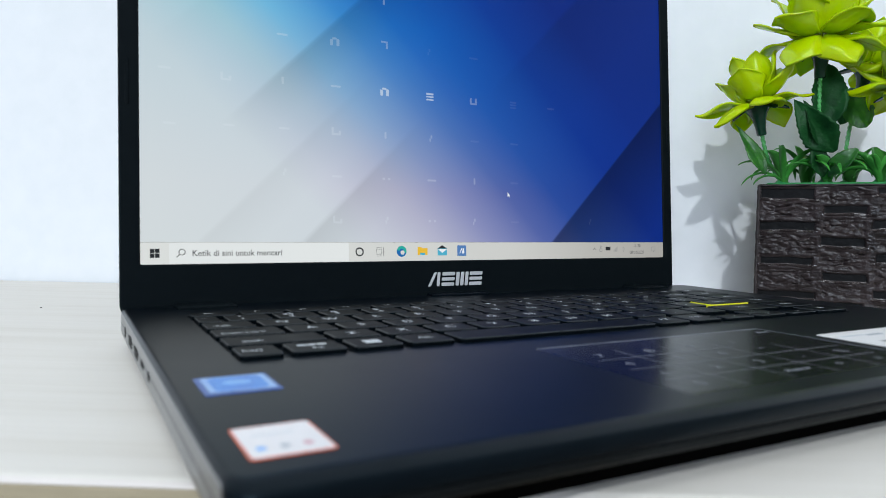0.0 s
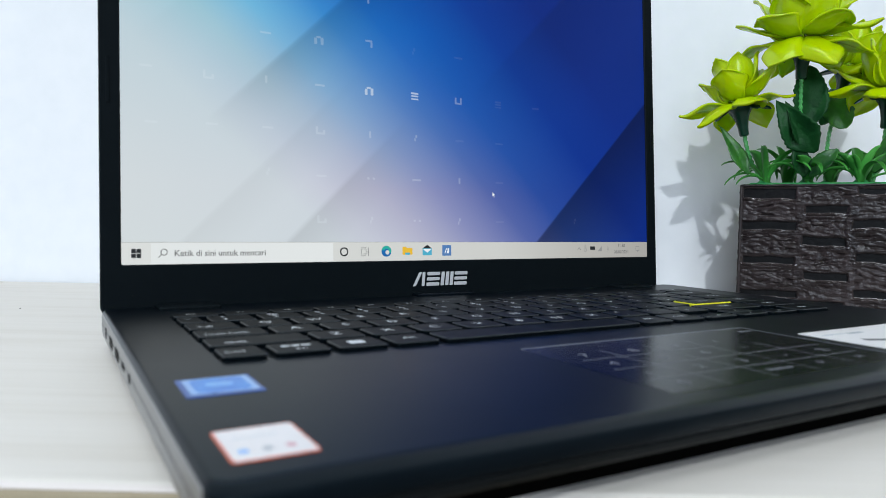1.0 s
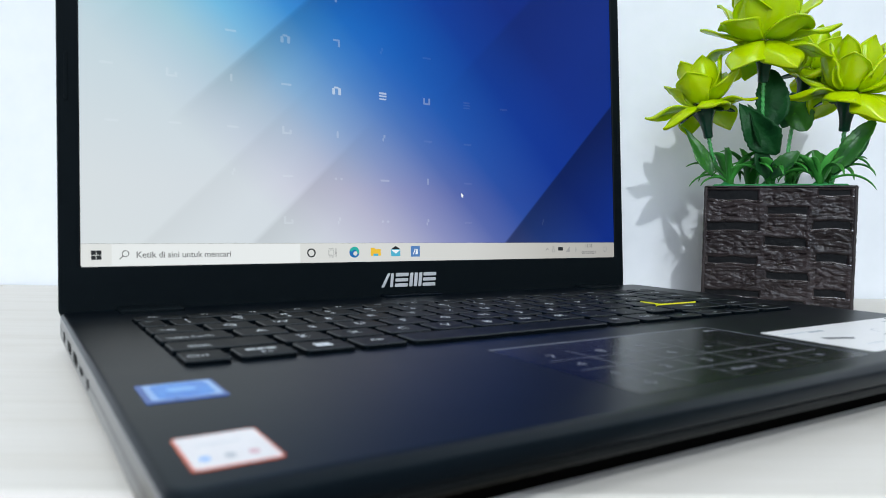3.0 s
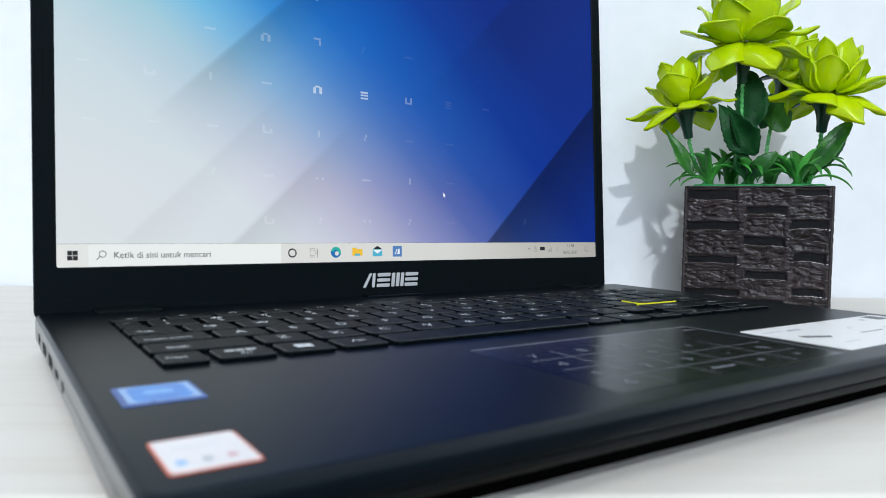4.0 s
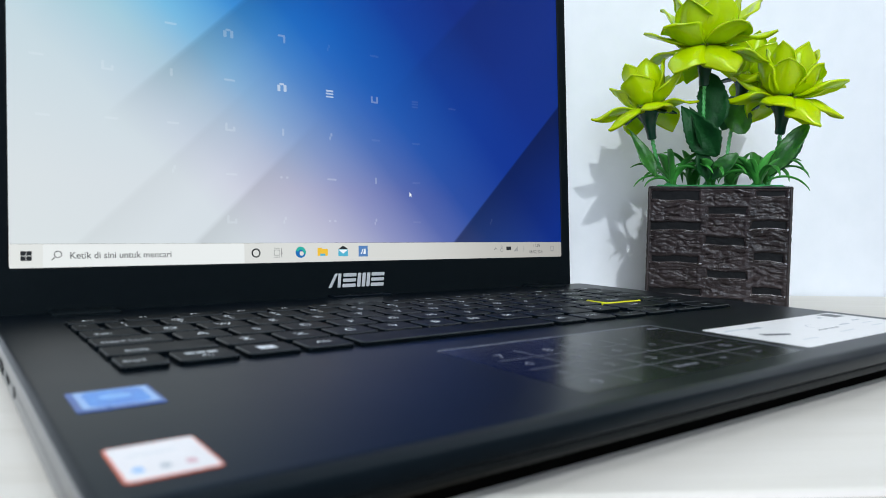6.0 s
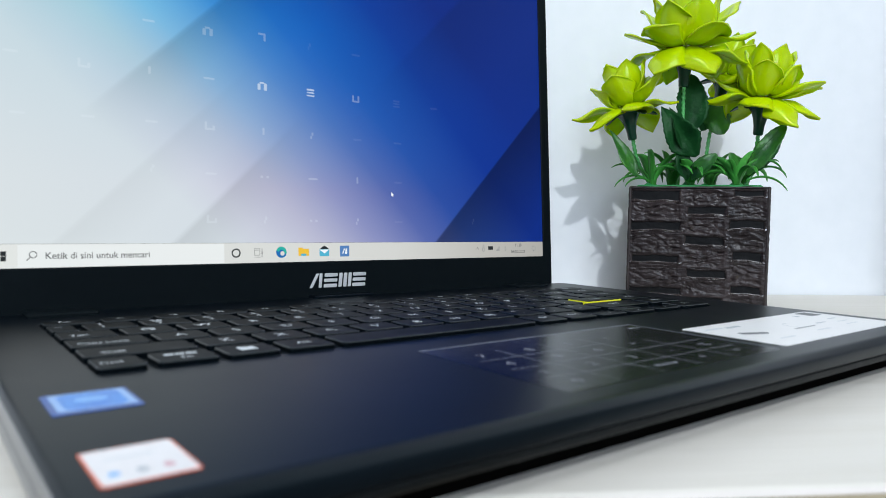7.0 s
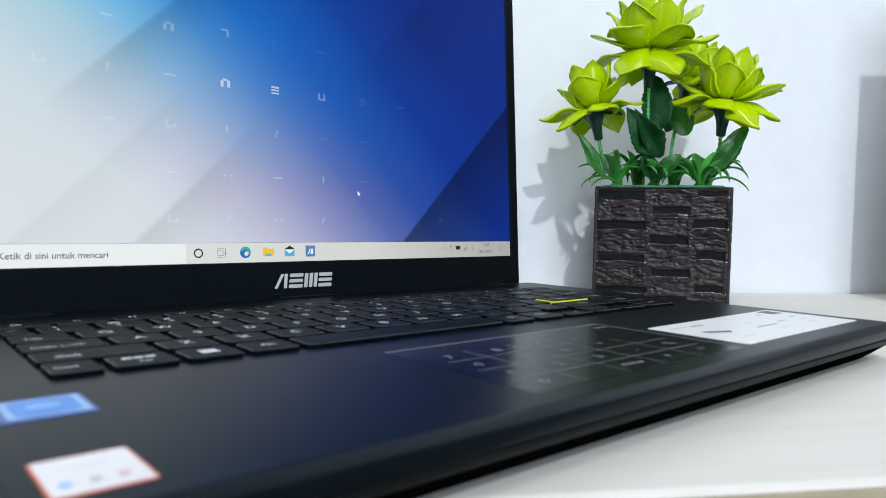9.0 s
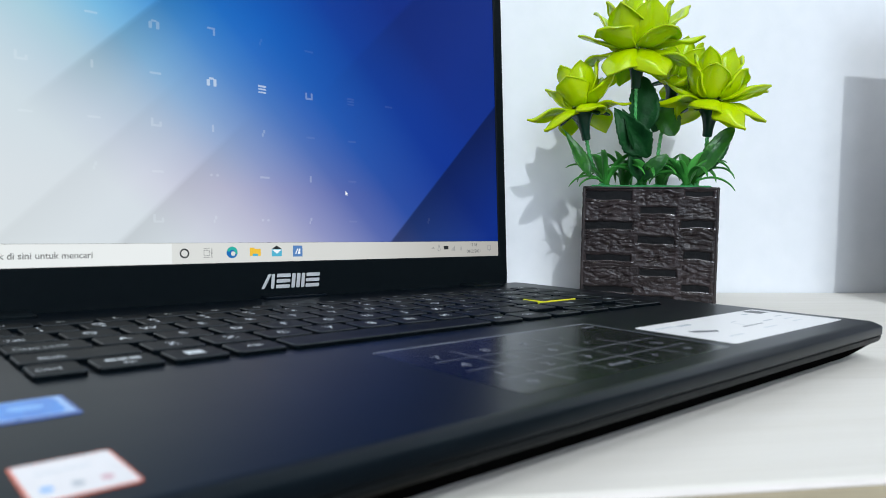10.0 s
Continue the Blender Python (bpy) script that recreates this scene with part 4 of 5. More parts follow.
# ---- stickers ----
def plate(name, x0, x1, y0, y1, material, parent, z=DZ + 0.00005, r=0.001, t=0.00012, label=""):
    bm = bmesh.new()
    slab(bm, x0, x1, y0, y1, [(z - 0.00004, 0.0), (z + t, 0.0)], r, 3)
    return part(name, bm, material, parent, label)


def stickers():
    blue = plate("blue_sticker", 0.0064, 0.0238, 0.0546, 0.0722, STICKER_BLUE, laptop, r=0.0006, label="square blue processor sticker")
    plate("sticker_field", 0.0078, 0.0230, 0.0568, 0.0712, STICKER_PALE, blue, DZ + 0.00018, 0.0004, 0.00003)
    plate("sticker_band", 0.0092, 0.0216, 0.0574, 0.0706, STICKER_SKY, blue, DZ + 0.00022, 0.002, 0.00003)
    plate("sticker_word", 0.0120, 0.0186, 0.0625, 0.0665, STICKER_MID, blue, DZ + 0.00026, 0.0018, 0.00003)
    red = plate("white_red_sticker", 0.0057, 0.0210, 0.0104, 0.0284, STICKER_RED, laptop, r=0.001, label="small white sticker with an orange red border")
    plate("sticker_field", 0.0062, 0.0206, 0.0109, 0.0280, STICKER_DIM, red, DZ + 0.00018, 0.0006, 0.00003)
    for x, ink in ((0.0087, STICKER_MID), (0.0129, INK_PALE), (0.0170, ICON_PINK)):
        plate("sticker_icon", x - 0.0009, x + 0.0009, 0.0142, 0.0164, ink, red, DZ + 0.00022, 0.0008, 0.00003)
    plate("sticker_line", 0.0085, 0.0165, 0.0222, 0.0228, STICKER_GREY, red, DZ + 0.00022, 0.0002, 0.00003)
    white = plate("white_sticker", 0.2192, 0.3228, 0.0114, 0.0519, STICKER_WHITE, laptop, r=0.0012, label="large white paper sticker with grey print")
    zt = DZ + 0.00018
    for x0, x1, y0, y1, m in ((0.2236, 0.2372, 0.0440, 0.0456, STICKER_GREY), (0.2380, 0.2476, 0.0428, 0.0450, INK_PALE), (0.3090, 0.3185, 0.0420, 0.0502, INK), (0.2985, 0.3020, 0.0440, 0.0462, INK_PALE), (0.2615, 0.2795, 0.0276, 0.0284, INK), (0.2330, 0.2440, 0.0196, 0.0206, STICKER_GREY), (0.2665, 0.2780, 0.0212, 0.0222, STICKER_GREY), (0.2970, 0.3075, 0.0223, 0.0232, STICKER_GREY), (0.3010, 0.3110, 0.0275, 0.0284, STICKER_GREY), (0.2860, 0.2950, 0.0300, 0.0310, INK_PALE), (0.3060, 0.3130, 0.0335, 0.0345, INK_PALE)):
        plate("printed_bar", x0, x1, y0, y1, m, white, zt, 0.0003, 0.00003)
    bm = bmesh.new()
    bm.faces.new([bm.verts.new((x, y, zt + 0.00004)) for x, y in ((0.2300, 0.0352), (0.2290, 0.0318), (0.2400, 0.0276), (0.2430, 0.0300))])
    part("printed_shape", bm, INK, white)
    bm = bmesh.new()
    for k in range(20):
        a, b = radians(60 + 11 * k), radians(60 + 11 * (k + 1))
        bm.faces.new([bm.verts.new((0.2716 + q * math.cos(c), 0.0325 + q * math.sin(c), zt + 0.00004)) for q, c in ((0.0044, a), (0.0048, a), (0.0048, b), (0.0044, b))])
    part("printed_ring", bm, INK_PALE, white)


stickers()

# ---- pot and plant ----
POT_M = pose(0.4253, 0.1724, 0.0, 0, 0, -59.1)
PW, PDEP, PH = 0.0872, 0.080, 0.0822


# one craggy skin over each side: columns at COLS, rows at fixed heights; dark bricks sunk, rough ones crumbled
COLS = (0.0008, 0.0356, 0.0630, PW - 0.0008)
# heights of the joints from the top down; the first brick of the outer columns is a sunk one
OUTER_A = (0.0806, 0.0716, 0.0597, 0.0512, 0.0376, 0.0304, 0.0160, 0.0090, 0.0012)
MIDDLE = (0.0806, 0.0703, 0.0626, 0.0505, 0.0424, 0.0287, 0.0210, 0.0110, 0.0012)
OUTER_B = (0.0806, 0.0740, 0.0614, 0.0534, 0.0412, 0.0328, 0.0192, 0.0116, 0.0012)


def crag(x, z, seed):
    """Height of crumbled resin: smooth worn patches broken by short creases and pits, drawn out sideways."""
    p = Vector((x * 105 + seed, z * 250, seed * 1.7))
    warp = Vector((noise.noise(p * 0.7), noise.noise(p * 0.7 + Vector((9, 2, 5))), 0.0)) * 0.9
    near, places = noise.voronoi(p + warp)
    crease = min(1.0, (near[1] - near[0]) * 3.0)
    step = abs(noise.cell(places[0] * 3.7))
    worn = min(1.0, max(0.0, 0.55 + 1.5 * noise.noise(Vector((x * 95, z * 170, seed + 5)))))
    pit = max(0.0, noise.noise(Vector((x * 190 + seed, z * 470, seed))) - 0.14)
    rubble = noise.turbulence(Vector((x * 170, z * 380, seed)), 3, True)
    return worn * (0.0011 * crease * (0.15 + step) - 0.0004) - 0.0024 * pit + 0.0006 * (rubble - 0.45)


def joint_warp(x, z, side):
    """The joints run a little crooked."""
    return 0.0016 * noise.noise(Vector((x * 70, z * 55, side + 2.0))), 0.0011 * noise.noise(Vector((x * 75, z * 50, side + 7.0)))


def pot_brick(c0, c1, z0, z1, sunk, seed, side, fine):
    """One brick's piece of the skin with its half joints, standing in the x-z plane and facing -y."""
    nx, nz = max(10, int((c1 - c0) / fine)), max(6, int((z1 - z0) / fine))
    rnd = random.Random(seed)
    ends = (rnd.uniform(0.0004, 0.0042), rnd.uniform(0.0004, 0.0046))
    bm = bmesh.new()
    grid, dark = [], []
    for j in range(nz + 1):
        row = []
        for i in range(nx + 1):
            x, z = c0 + (c1 - c0) * i / nx, z0 + (z1 - z0) * j / nz
            inset = min(x - c0 - ends[0] * 0.6, c1 - ends[1] * 0.6 - x, z - z0 - 0.0007, z1 - 0.0006 - z)
            rim = 0.0007 * noise.noise(Vector((x * 420, z * 420, side + 3.0))) * 0.6
            h = crag(x, z, side + 1.0)
            k = max(0.0, min(1.0, (inset + rim * 0.5) / (0.0008 if sunk else 0.0014)))
            k = k * k * (3 - 2 * k)
            # the mortar round every brick is smoother
            mortar = 0.4 * h + 0.0003
            if sunk:
                low = 0.00012 * noise.noise(Vector((x * 260, z * 420, seed)))
                ease = max(0.0, min(1.0, min(x - c0, c1 - x) / 0.003))
                lip = 0.0013 * ease * math.exp(-((z - z0 - 0.0011) / 0.00055) ** 2) * max(0.0, 0.35 + 1.5 * noise.noise(Vector((x * 130, seed, 4))))
                h = (1 - k) * mortar + k * (-0.0010 + low) + lip
            else:
                h = (1 - k) * mortar + k * h
            # the skins of two sides meet at the pot's corners
            h *= min(1.0, (min(x, PW - x) - 0.0006) / 0.0012 + 0.1)
            dx, dz = joint_warp(x, z, side)
            fade = min(1.0, min(x, PW - x) / 0.004, (z - 0.0012) / 0.004, (0.0806 - z) / 0.004)
            row.append(bm.verts.new((x + dx * max(fade, 0), -h, z + dz * max(fade, 0))))
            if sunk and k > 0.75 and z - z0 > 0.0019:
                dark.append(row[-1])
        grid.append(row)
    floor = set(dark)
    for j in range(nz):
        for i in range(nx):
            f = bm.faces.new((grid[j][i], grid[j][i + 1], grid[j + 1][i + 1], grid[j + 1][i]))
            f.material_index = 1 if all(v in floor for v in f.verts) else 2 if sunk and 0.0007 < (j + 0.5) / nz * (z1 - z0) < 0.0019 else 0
    rim = [grid[0][i] for i in range(nx + 1)] + [grid[j][nx] for j in range(1, nz + 1)] + [grid[nz][i] for i in range(nx - 1, -1, -1)] + [grid[j][0] for j in range(nz - 1, 0, -1)]
    back = [bm.verts.new((v.co.x, 0.0016, v.co.z)) for v in rim]
    n = len(rim)
    for i in range(n):
        bm.faces.new((rim[i], back[i], back[(i + 1) % n], rim[(i + 1) % n]))
    bm.faces.new(back[::-1])
    return bm


def pot():
    thing = empty("flower_pot", POT_M)
    bm = bmesh.new()
    hx, hy = PW / 2, PDEP / 2
    lv = [(0.0, 0.0036), (0.001, 0.0034), (PH - 0.0018, 0.0034), (PH - 0.0010, 0.0), (PH - 0.0003, 0.0), (PH, 0.0006)]
    loops = [[(x, y, z) for x, y in rrect(-hx + i, hx - i, -hy + i, hy - i, 0.003, 3)] for z, i in lv]
    loops += [[(x, y, z) for x, y in rrect(-hx + 0.004, hx - 0.004, -hy + 0.004, hy - 0.004, 0.002, 3)] for z in (PH, PH - 0.008)]
    loft(bm, loops)
    bmesh.ops.subdivide_edges(bm, edges=[e for e in bm.edges if e.calc_length() > 0.03 and abs(e.verts[0].co.z - e.verts[1].co.z) < 1e-6 and e.verts[0].co.z > PH - 0.002], cuts=30)
    for v in bm.verts:
        if v.co.z > PH - 0.0015:
            v.co.z += 0.0004 * noise.noise(Vector((v.co.x * 160, v.co.y * 160, 3)))
            v.co.y += 0.0004 * noise.noise(Vector((v.co.x * 260, v.co.y * 160, 8)))
    body = part("pot_body", bm, POT, thing, "dark brown resin pot body")
    # dents and beads along the four upright edges
    for sx in (-1, 1):
        for sy in (-1, 1):
            bm = bmesh.new()
            pts = [(sx * (hx - 0.0011), sy * (hy - 0.0011), 0.001 + (PH - 0.002) * t / 40) for t in range(41)]
            tube(bm, [(x + 0.0003 * noise.noise(Vector((z * 210, sx, sy))), y + 0.0003 * noise.noise(Vector((z * 190, sx, sy + 4))), z) for x, y, z in pts], [0.0011 + 0.0003 * noise.noise(Vector((z * 320, sx, sy + 9))) for _, _, z in pts], 8)
            part("corner_bead", bm, POT, thing, smooth=True)
    for turn, width in ((0, PW), (90, PDEP), (180, PW), (270, PDEP)):
        depth = PDEP / 2 if turn % 180 == 0 else PW / 2
        m = Matrix.Rotation(radians(turn), 4, "Z") @ Matrix.Translation((-width / 2, -depth + 0.0008, 0)) @ Matrix.Diagonal((width / PW, 1, 1, 1))
        for col, joints in enumerate((OUTER_A, MIDDLE, OUTER_B)):
            for row in range(len(joints) - 1):
                sunk = (row + col) % 2 == 0
                seed = 1.0 + turn * 0.11 + col * 9 + row
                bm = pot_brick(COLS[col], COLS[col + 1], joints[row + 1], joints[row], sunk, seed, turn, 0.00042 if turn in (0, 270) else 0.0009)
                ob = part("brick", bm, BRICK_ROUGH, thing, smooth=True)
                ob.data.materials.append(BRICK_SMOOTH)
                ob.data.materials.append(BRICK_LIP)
                ob.data.set_sharp_from_angle(angle=radians(70))
                ob.matrix_basis = m
    tagged(thing, "square dark brown pot with stone brick relief on the table", "pot")
    return thing


pot()
plant = empty("artificial_flower", POT_M)
tagged(plant, "artificial plant with glossy lime green flowers in the pot", "plant")


def sheet(front, back):
    """A closed thin body between two equal grids of points."""
    bm = bmesh.new()
    fv = [[bm.verts.new(p) for p in r] for r in front]
    bv = [[bm.verts.new(p) for p in r] for r in back]
    nv, nu = len(front) - 1, len(front[0]) - 1
    for g, flip in ((fv, False), (bv, True)):
        for j in range(nv):
            for i in range(nu):
                q = (g[j][i], g[j + 1][i], g[j + 1][i + 1], g[j][i + 1])
                bm.faces.new(q[::-1] if flip else q)
    for j in range(nv):
        bm.faces.new((fv[j][0], bv[j][0], bv[j + 1][0], fv[j + 1][0]))
        bm.faces.new((fv[j][nu], fv[j + 1][nu], bv[j + 1][nu], bv[j][nu]))
    for i in range(nu):
        bm.faces.new((fv[0][i], fv[0][i + 1], bv[0][i + 1], bv[0][i]))
        bm.faces.new((fv[nv][i], bv[nv][i], bv[nv][i + 1], fv[nv][i + 1]))
    return bm


def blade(length, width, a0, a1, cup, tip=0.0, nu=6, nv=10, thick=0.0007, base=0.25, belly=0.55, wave=0.0, seed=0.0, sharp=1.0, fold=0.0):
    """A leaf or grass blade: leaves the axis along +x, its slope turning from a0 to a1 degrees; edges lifted by cup, creased along the middle by fold."""
    front, back, x, z = [], [], 0.0, 0.0
    for j in range(nv + 1):
        t = j / nv
        a = radians(a0 + (a1 - a0) * t ** 0.9 + tip * max(0.0, (t - 0.72) / 0.28) ** 1.5)
        if t < belly:
            wv = base + (1 - base) * math.sin(t / belly * math.pi / 2) ** 1.1
        else:
            wv = max(0.0, 1 - ((t - belly) / (1 - belly)) ** (1.9 / sharp)) ** (0.62 * sharp)
        wv = max(wv, 0.015) * width / 2
        nx, nz = -math.sin(a), math.cos(a)
        rf, rb = [], []
        for i in range(nu + 1):
            u = 2 * i / nu - 1
            lift = cup * wv * (u * u) + fold * wv * abs(u) + wave * wv * math.sin(6 * t + 3 * u + seed) * abs(u)
            px, pz, py = x + nx * lift, z + nz * lift, u * wv * (1 - 0.25 * cup * u * u)
            th = thick * (1 - 0.65 * u ** 4)
            rf.append(Vector((px, py, pz)))
            rb.append(Vector((px - nx * th, py, pz - nz * th)))
        front.append(rf)
        back.append(rb)
        x += length / nv * math.cos(a)
        z += length / nv * math.sin(a)
    return sheet(front, back)


def petal(length, width, slopes, cup, hook, seed, thick, curl=0.5, nu=14, nv=20):
    """A thick spoon-shaped petal along +x. slopes: degrees at its foot, middle and end; cup: how far its sides bend up, in degrees;
    hook: degrees by which the pointed tip turns; curl: how far the rim rolls outwards."""
    s0, s1, s2 = slopes
    front, back, x, z = [], [], 0.0, 0.0
    for j in range(nv + 1):
        t = j / nv
        a = s0 * (1 - t) * (1 - 2 * t) + 4 * s1 * t * (1 - t) + s2 * t * (2 * t - 1)
        a = radians(a + hook * max(0.0, (t - 0.74) / 0.26) ** 1.4)
        if t < 0.5:
            w = 0.36 + 0.64 * math.sin(t / 0.5 * math.pi / 2)
        else:
            q = (t - 0.5) / 0.5
            w = 0.5 * (1 - q ** 2.6) * (1 - 0.2 * q) + 0.5 * math.cos(q * math.pi / 2) ** 1.35
        w = max(w, 0.02) * width / 2 * (1 + 0.05 * math.sin(9 * t + seed))
        bend = radians(cup) * (0.55 + 0.45 * math.sin(min(1.0, t / 0.8) * math.pi)) + 1e-4
        nx, nz = -math.sin(a), math.cos(a)
        rf, rb = [], []
        for i in range(nu + 1):
            u = 2 * i / nu - 1
            # denser towards the rim
            u = math.sin(u * math.pi / 2)
            lift = w / bend * (1 - math.cos(bend * u)) - curl * w * max(0.0, abs(u) - 0.62) ** 1.5 * 2.2
            lift += 0.22 * w * math.sin(5 * t + 2.4 * u + seed) * u * u
            py = w / bend * math.sin(bend * u)
            px, pz = x + nx * lift, z + nz * lift
            th = thick * (1.0 + 0.35 * u ** 6)
            rf.append(Vector((px, py, pz)))
            rb.append(Vector((px - nx * th, py * (1 - 0.05 * u * u), pz - nz * th)))
        front.append(rf)
        back.append(rb)
        x += length / nv * math.cos(a)
        z += length / nv * math.sin(a)
    return sheet(front, back)


def twisted_stem(bm, pts, radius, pitch=0.0034):
    """A stem wrapped in foil tape: a three-ribbed rope."""
    pts = [Vector(p) for p in pts]
    loops, run_length = [], 0.0
    for i, p in enumerate(pts):
        d = (pts[min(i + 1, len(pts) - 1)] - pts[max(i - 1, 0)]).normalized()
        side = d.cross(Vector((0.13, 0.97, 0.2))).normalized()
        up = side.cross(d)
        if i:
            run_length += (p - pts[i - 1]).length
        turn = 6.28319 * run_length / pitch / 3
        loops.append([p + radius * (1 + 0.22 * math.cos(3 * (k * 0.5236) - 3 * turn)) * (math.cos(k * 0.5236) * side + math.sin(k * 0.5236) * up) for k in range(12)])
    loft(bm, loops)


def flower(place, size, lean, stem_foot, seed, tiers, bow=0.0025, sag=0.0):
    """One bloom on its stem: trumpet calyx with sepals, and tiers of petals, each (bearings, length, width, slopes, cup, hook, radius, height).
    A bearing of 0 faces the pot's front, 90 its right side."""
    rnd = random.Random(seed)
    top = Vector(place)
    tilt = Matrix.Translation(top) @ Euler((radians(lean[0]), radians(lean[1]), 0)).to_matrix().to_4x4()
    axis = (tilt.to_3x3() @ Vector((0, 0, 1))).normalized()
    foot = Vector(stem_foot)
    joint = top - axis * 0.021 * size
    bm = bmesh.new()
    across = (joint - foot).cross(Vector((0, 1, 0))).normalized()
    steps = max(24, int((joint - foot).length / 0.00045))
    pts = [foot.lerp(joint, k / steps) + across * bow * math.sin(3.14159 * k / steps) for k in range(steps + 1)]
    pts[0] = foot - Vector((0, 0, 0.004))
    twisted_stem(bm, pts, 0.0012)
    part("stem", bm, STEM, plant, "green stem wrapped in glittering tape", smooth=True)
    bm = bmesh.new()
    side = axis.cross(Vector((0, 1, 0.1))).normalized()
    other = axis.cross(side)
    loops = []
    for d, r in ((0.0235, 0.0022), (0.0228, 0.0029), (0.0180, 0.0031), (0.0130, 0.0040), (0.0095, 0.0052), (0.0065, 0.0070), (0.0052, 0.0088), (0.0042, 0.0096), (0.0034, 0.0090), (0.0028, 0.0070)):
        c = top - axis * d * size
        loops.append([c + r * size * (1 + 0.10 * math.cos(5 * k * 0.3927)) * (math.cos(k * 0.3927) * side + math.sin(k * 0.3927) * other) for k in range(16)])
    loft(bm, loops)
    head = part("flower_head", bm, CALYX, plant, "lime green bloom on a dark green calyx", smooth=True)
    for k in range(5):
        bm = blade(0.0125 * size * rnd.uniform(0.85, 1.15), 0.0105 * size, -10 - sag, -38 - sag + rnd.uniform(-12, 8), 0.2, 24, nu=6, nv=9, thick=0.0006, base=0.7, belly=0.35, sharp=1.0, fold=-0.2)
        m = tilt @ Matrix.Translation((0, 0, -0.0036 * size)) @ Matrix.Rotation(radians(72 * k + 20 + rnd.uniform(-10, 10)), 4, "Z") @ Matrix.Translation((0.0075 * size, 0, 0))
        bmesh.ops.transform(bm, matrix=m, verts=bm.verts)
        part("sepal", bm, CALYX, head, "dark green sepal", smooth=True)
    for bearings, ln, wd, slopes, cup, hook, rad, up in tiers:
        for bearing in bearings:
            j = rnd.uniform
            tip = j(-5, 5)
            bm = petal(ln * size * j(0.96, 1.06), wd * size * j(1.06, 1.16), [s + tip + j(-3, 3) for s in slopes], cup * j(0.9, 1.1), hook + j(-12, 12), j(0, 6), 0.0010 * size)
            m = tilt @ Matrix.Translation((0, 0, up * size)) @ Matrix.Rotation(radians(bearing - 90), 4, "Z") @ Matrix.Translation((rad * size, 0, 0))
            bmesh.ops.transform(bm, matrix=m, verts=bm.verts)
            part("petal", bm, PETAL, head, smooth=True)


UPRIGHT, INNER, BUD, HANG = (12, 78, 76), (22, 86, 86), (40, 90, 96), (0, -36, -64)
flower((-0.0107, -0.0280, 0.1750), 1.10, (4, 1), (-0.0044, -0.0250, 0.0835), 11, [
    ((-32,), 0.0300, 0.0225, (4, -40, -68), -34, 44, 0.0060, -0.0004),
    ((38,), 0.0305, 0.0255, (2, -44, -70), -36, 44, 0.0060, -0.0004),
    ((-100, 84), 0.0320, 0.0215, (-4, -22, -34), 30, 26, 0.0060, -0.0010),
    ((145, -155), 0.0300, 0.0220, HANG, 30, 26, 0.0060, -0.0010),
    ((-42, 40), 0.0310, 0.0275, (-8, 28, 36), 72, -64, 0.0050, 0.0010),
    ((-90, 96), 0.0340, 0.0225, (4, 18, 22), 44, 6, 0.0050, 0.0012),
    ((150, -150), 0.0320, 0.0250, (4, 28, 34), 60, -30, 0.0050, 0.0010),
    ((-112, 112), 0.0360, 0.0230, (22, 52, 50), 56, -34, 0.0056, 0.0022),
    ((-30, 27), 0.0290, 0.0270, UPRIGHT, 72, -42, 0.0066, 0.0030),
    ((92, -84, 180), 0.0310, 0.0250, UPRIGHT, 70, -60, 0.0066, 0.0030),
    ((0, 120, -120), 0.0320, 0.0220, BUD, 84, -8, 0.0036, 0.0045),
], sag=30.0)
flower((-0.0470, -0.0289, 0.1372), 0.98, (3, -10), (-0.0305, -0.0150, 0.0835), 23, [
    ((-86,), 0.0330, 0.0195, (10, -2, -8), 26, 34, 0.0058, -0.0006),
    ((-46,), 0.0330, 0.0195, (2, -34, -56), -26, 50, 0.0058, -0.0010),
    ((24,), 0.0240, 0.0215, (14, -16, -34), -32, 30, 0.0058, -0.0006),
    ((86,), 0.0290, 0.0195, (4, -4, -12), 26, 20, 0.0058, -0.0006),
    ((155, -150), 0.0300, 0.0210, HANG, 30, 26, 0.0058, -0.0010),
    ((-16, 128, -92, -150), 0.0255, 0.0270, (2, 62, 62), 70, -50, 0.0062, 0.0012),
    ((60,), 0.0295, 0.0250, (0, 46, 46), 64, -20, 0.0062, 0.0012),
    ((-42, 20, 95, 170, -110), 0.0305, 0.0240, INNER, 78, -44, 0.0042, 0.0034),
])
flower((0.0385, -0.0132, 0.1420), 1.04, (5, 5), (0.0297, -0.0100, 0.0835), 37, [
    ((-82,), 0.0310, 0.0205, (6, -6, -16), 26, 24, 0.0058, -0.0006),
    ((-14,), 0.0245, 0.0220, (10, -20, -40), -32, 32, 0.0058, -0.0008),
    ((40,), 0.0305, 0.0220, (4, -42, -66), -30, 48, 0.0058, -0.0010),
    ((82,), 0.0310, 0.0195, (-4, -28, -44), 28, 26, 0.0058, -0.0010),
    ((145, -140), 0.0300, 0.0210, HANG, 30, 26, 0.0058, -0.0010),
    ((72, 100), 0.0300, 0.0225, (10, 24, 22), 52, -10, 0.0055, 0.0010),
    ((-110, 150), 0.0300, 0.0230, (12, 30, 36), 50, -20, 0.0055, 0.0010),
    ((-4, -62, 60, 130, -140), 0.0265, 0.0270, (4, 66, 66), 70, -50, 0.0062, 0.0016),
    ((40, -30, 110, 180, -105), 0.0315, 0.0245, INNER, 78, -44, 0.0042, 0.0034),
], -0.0015)
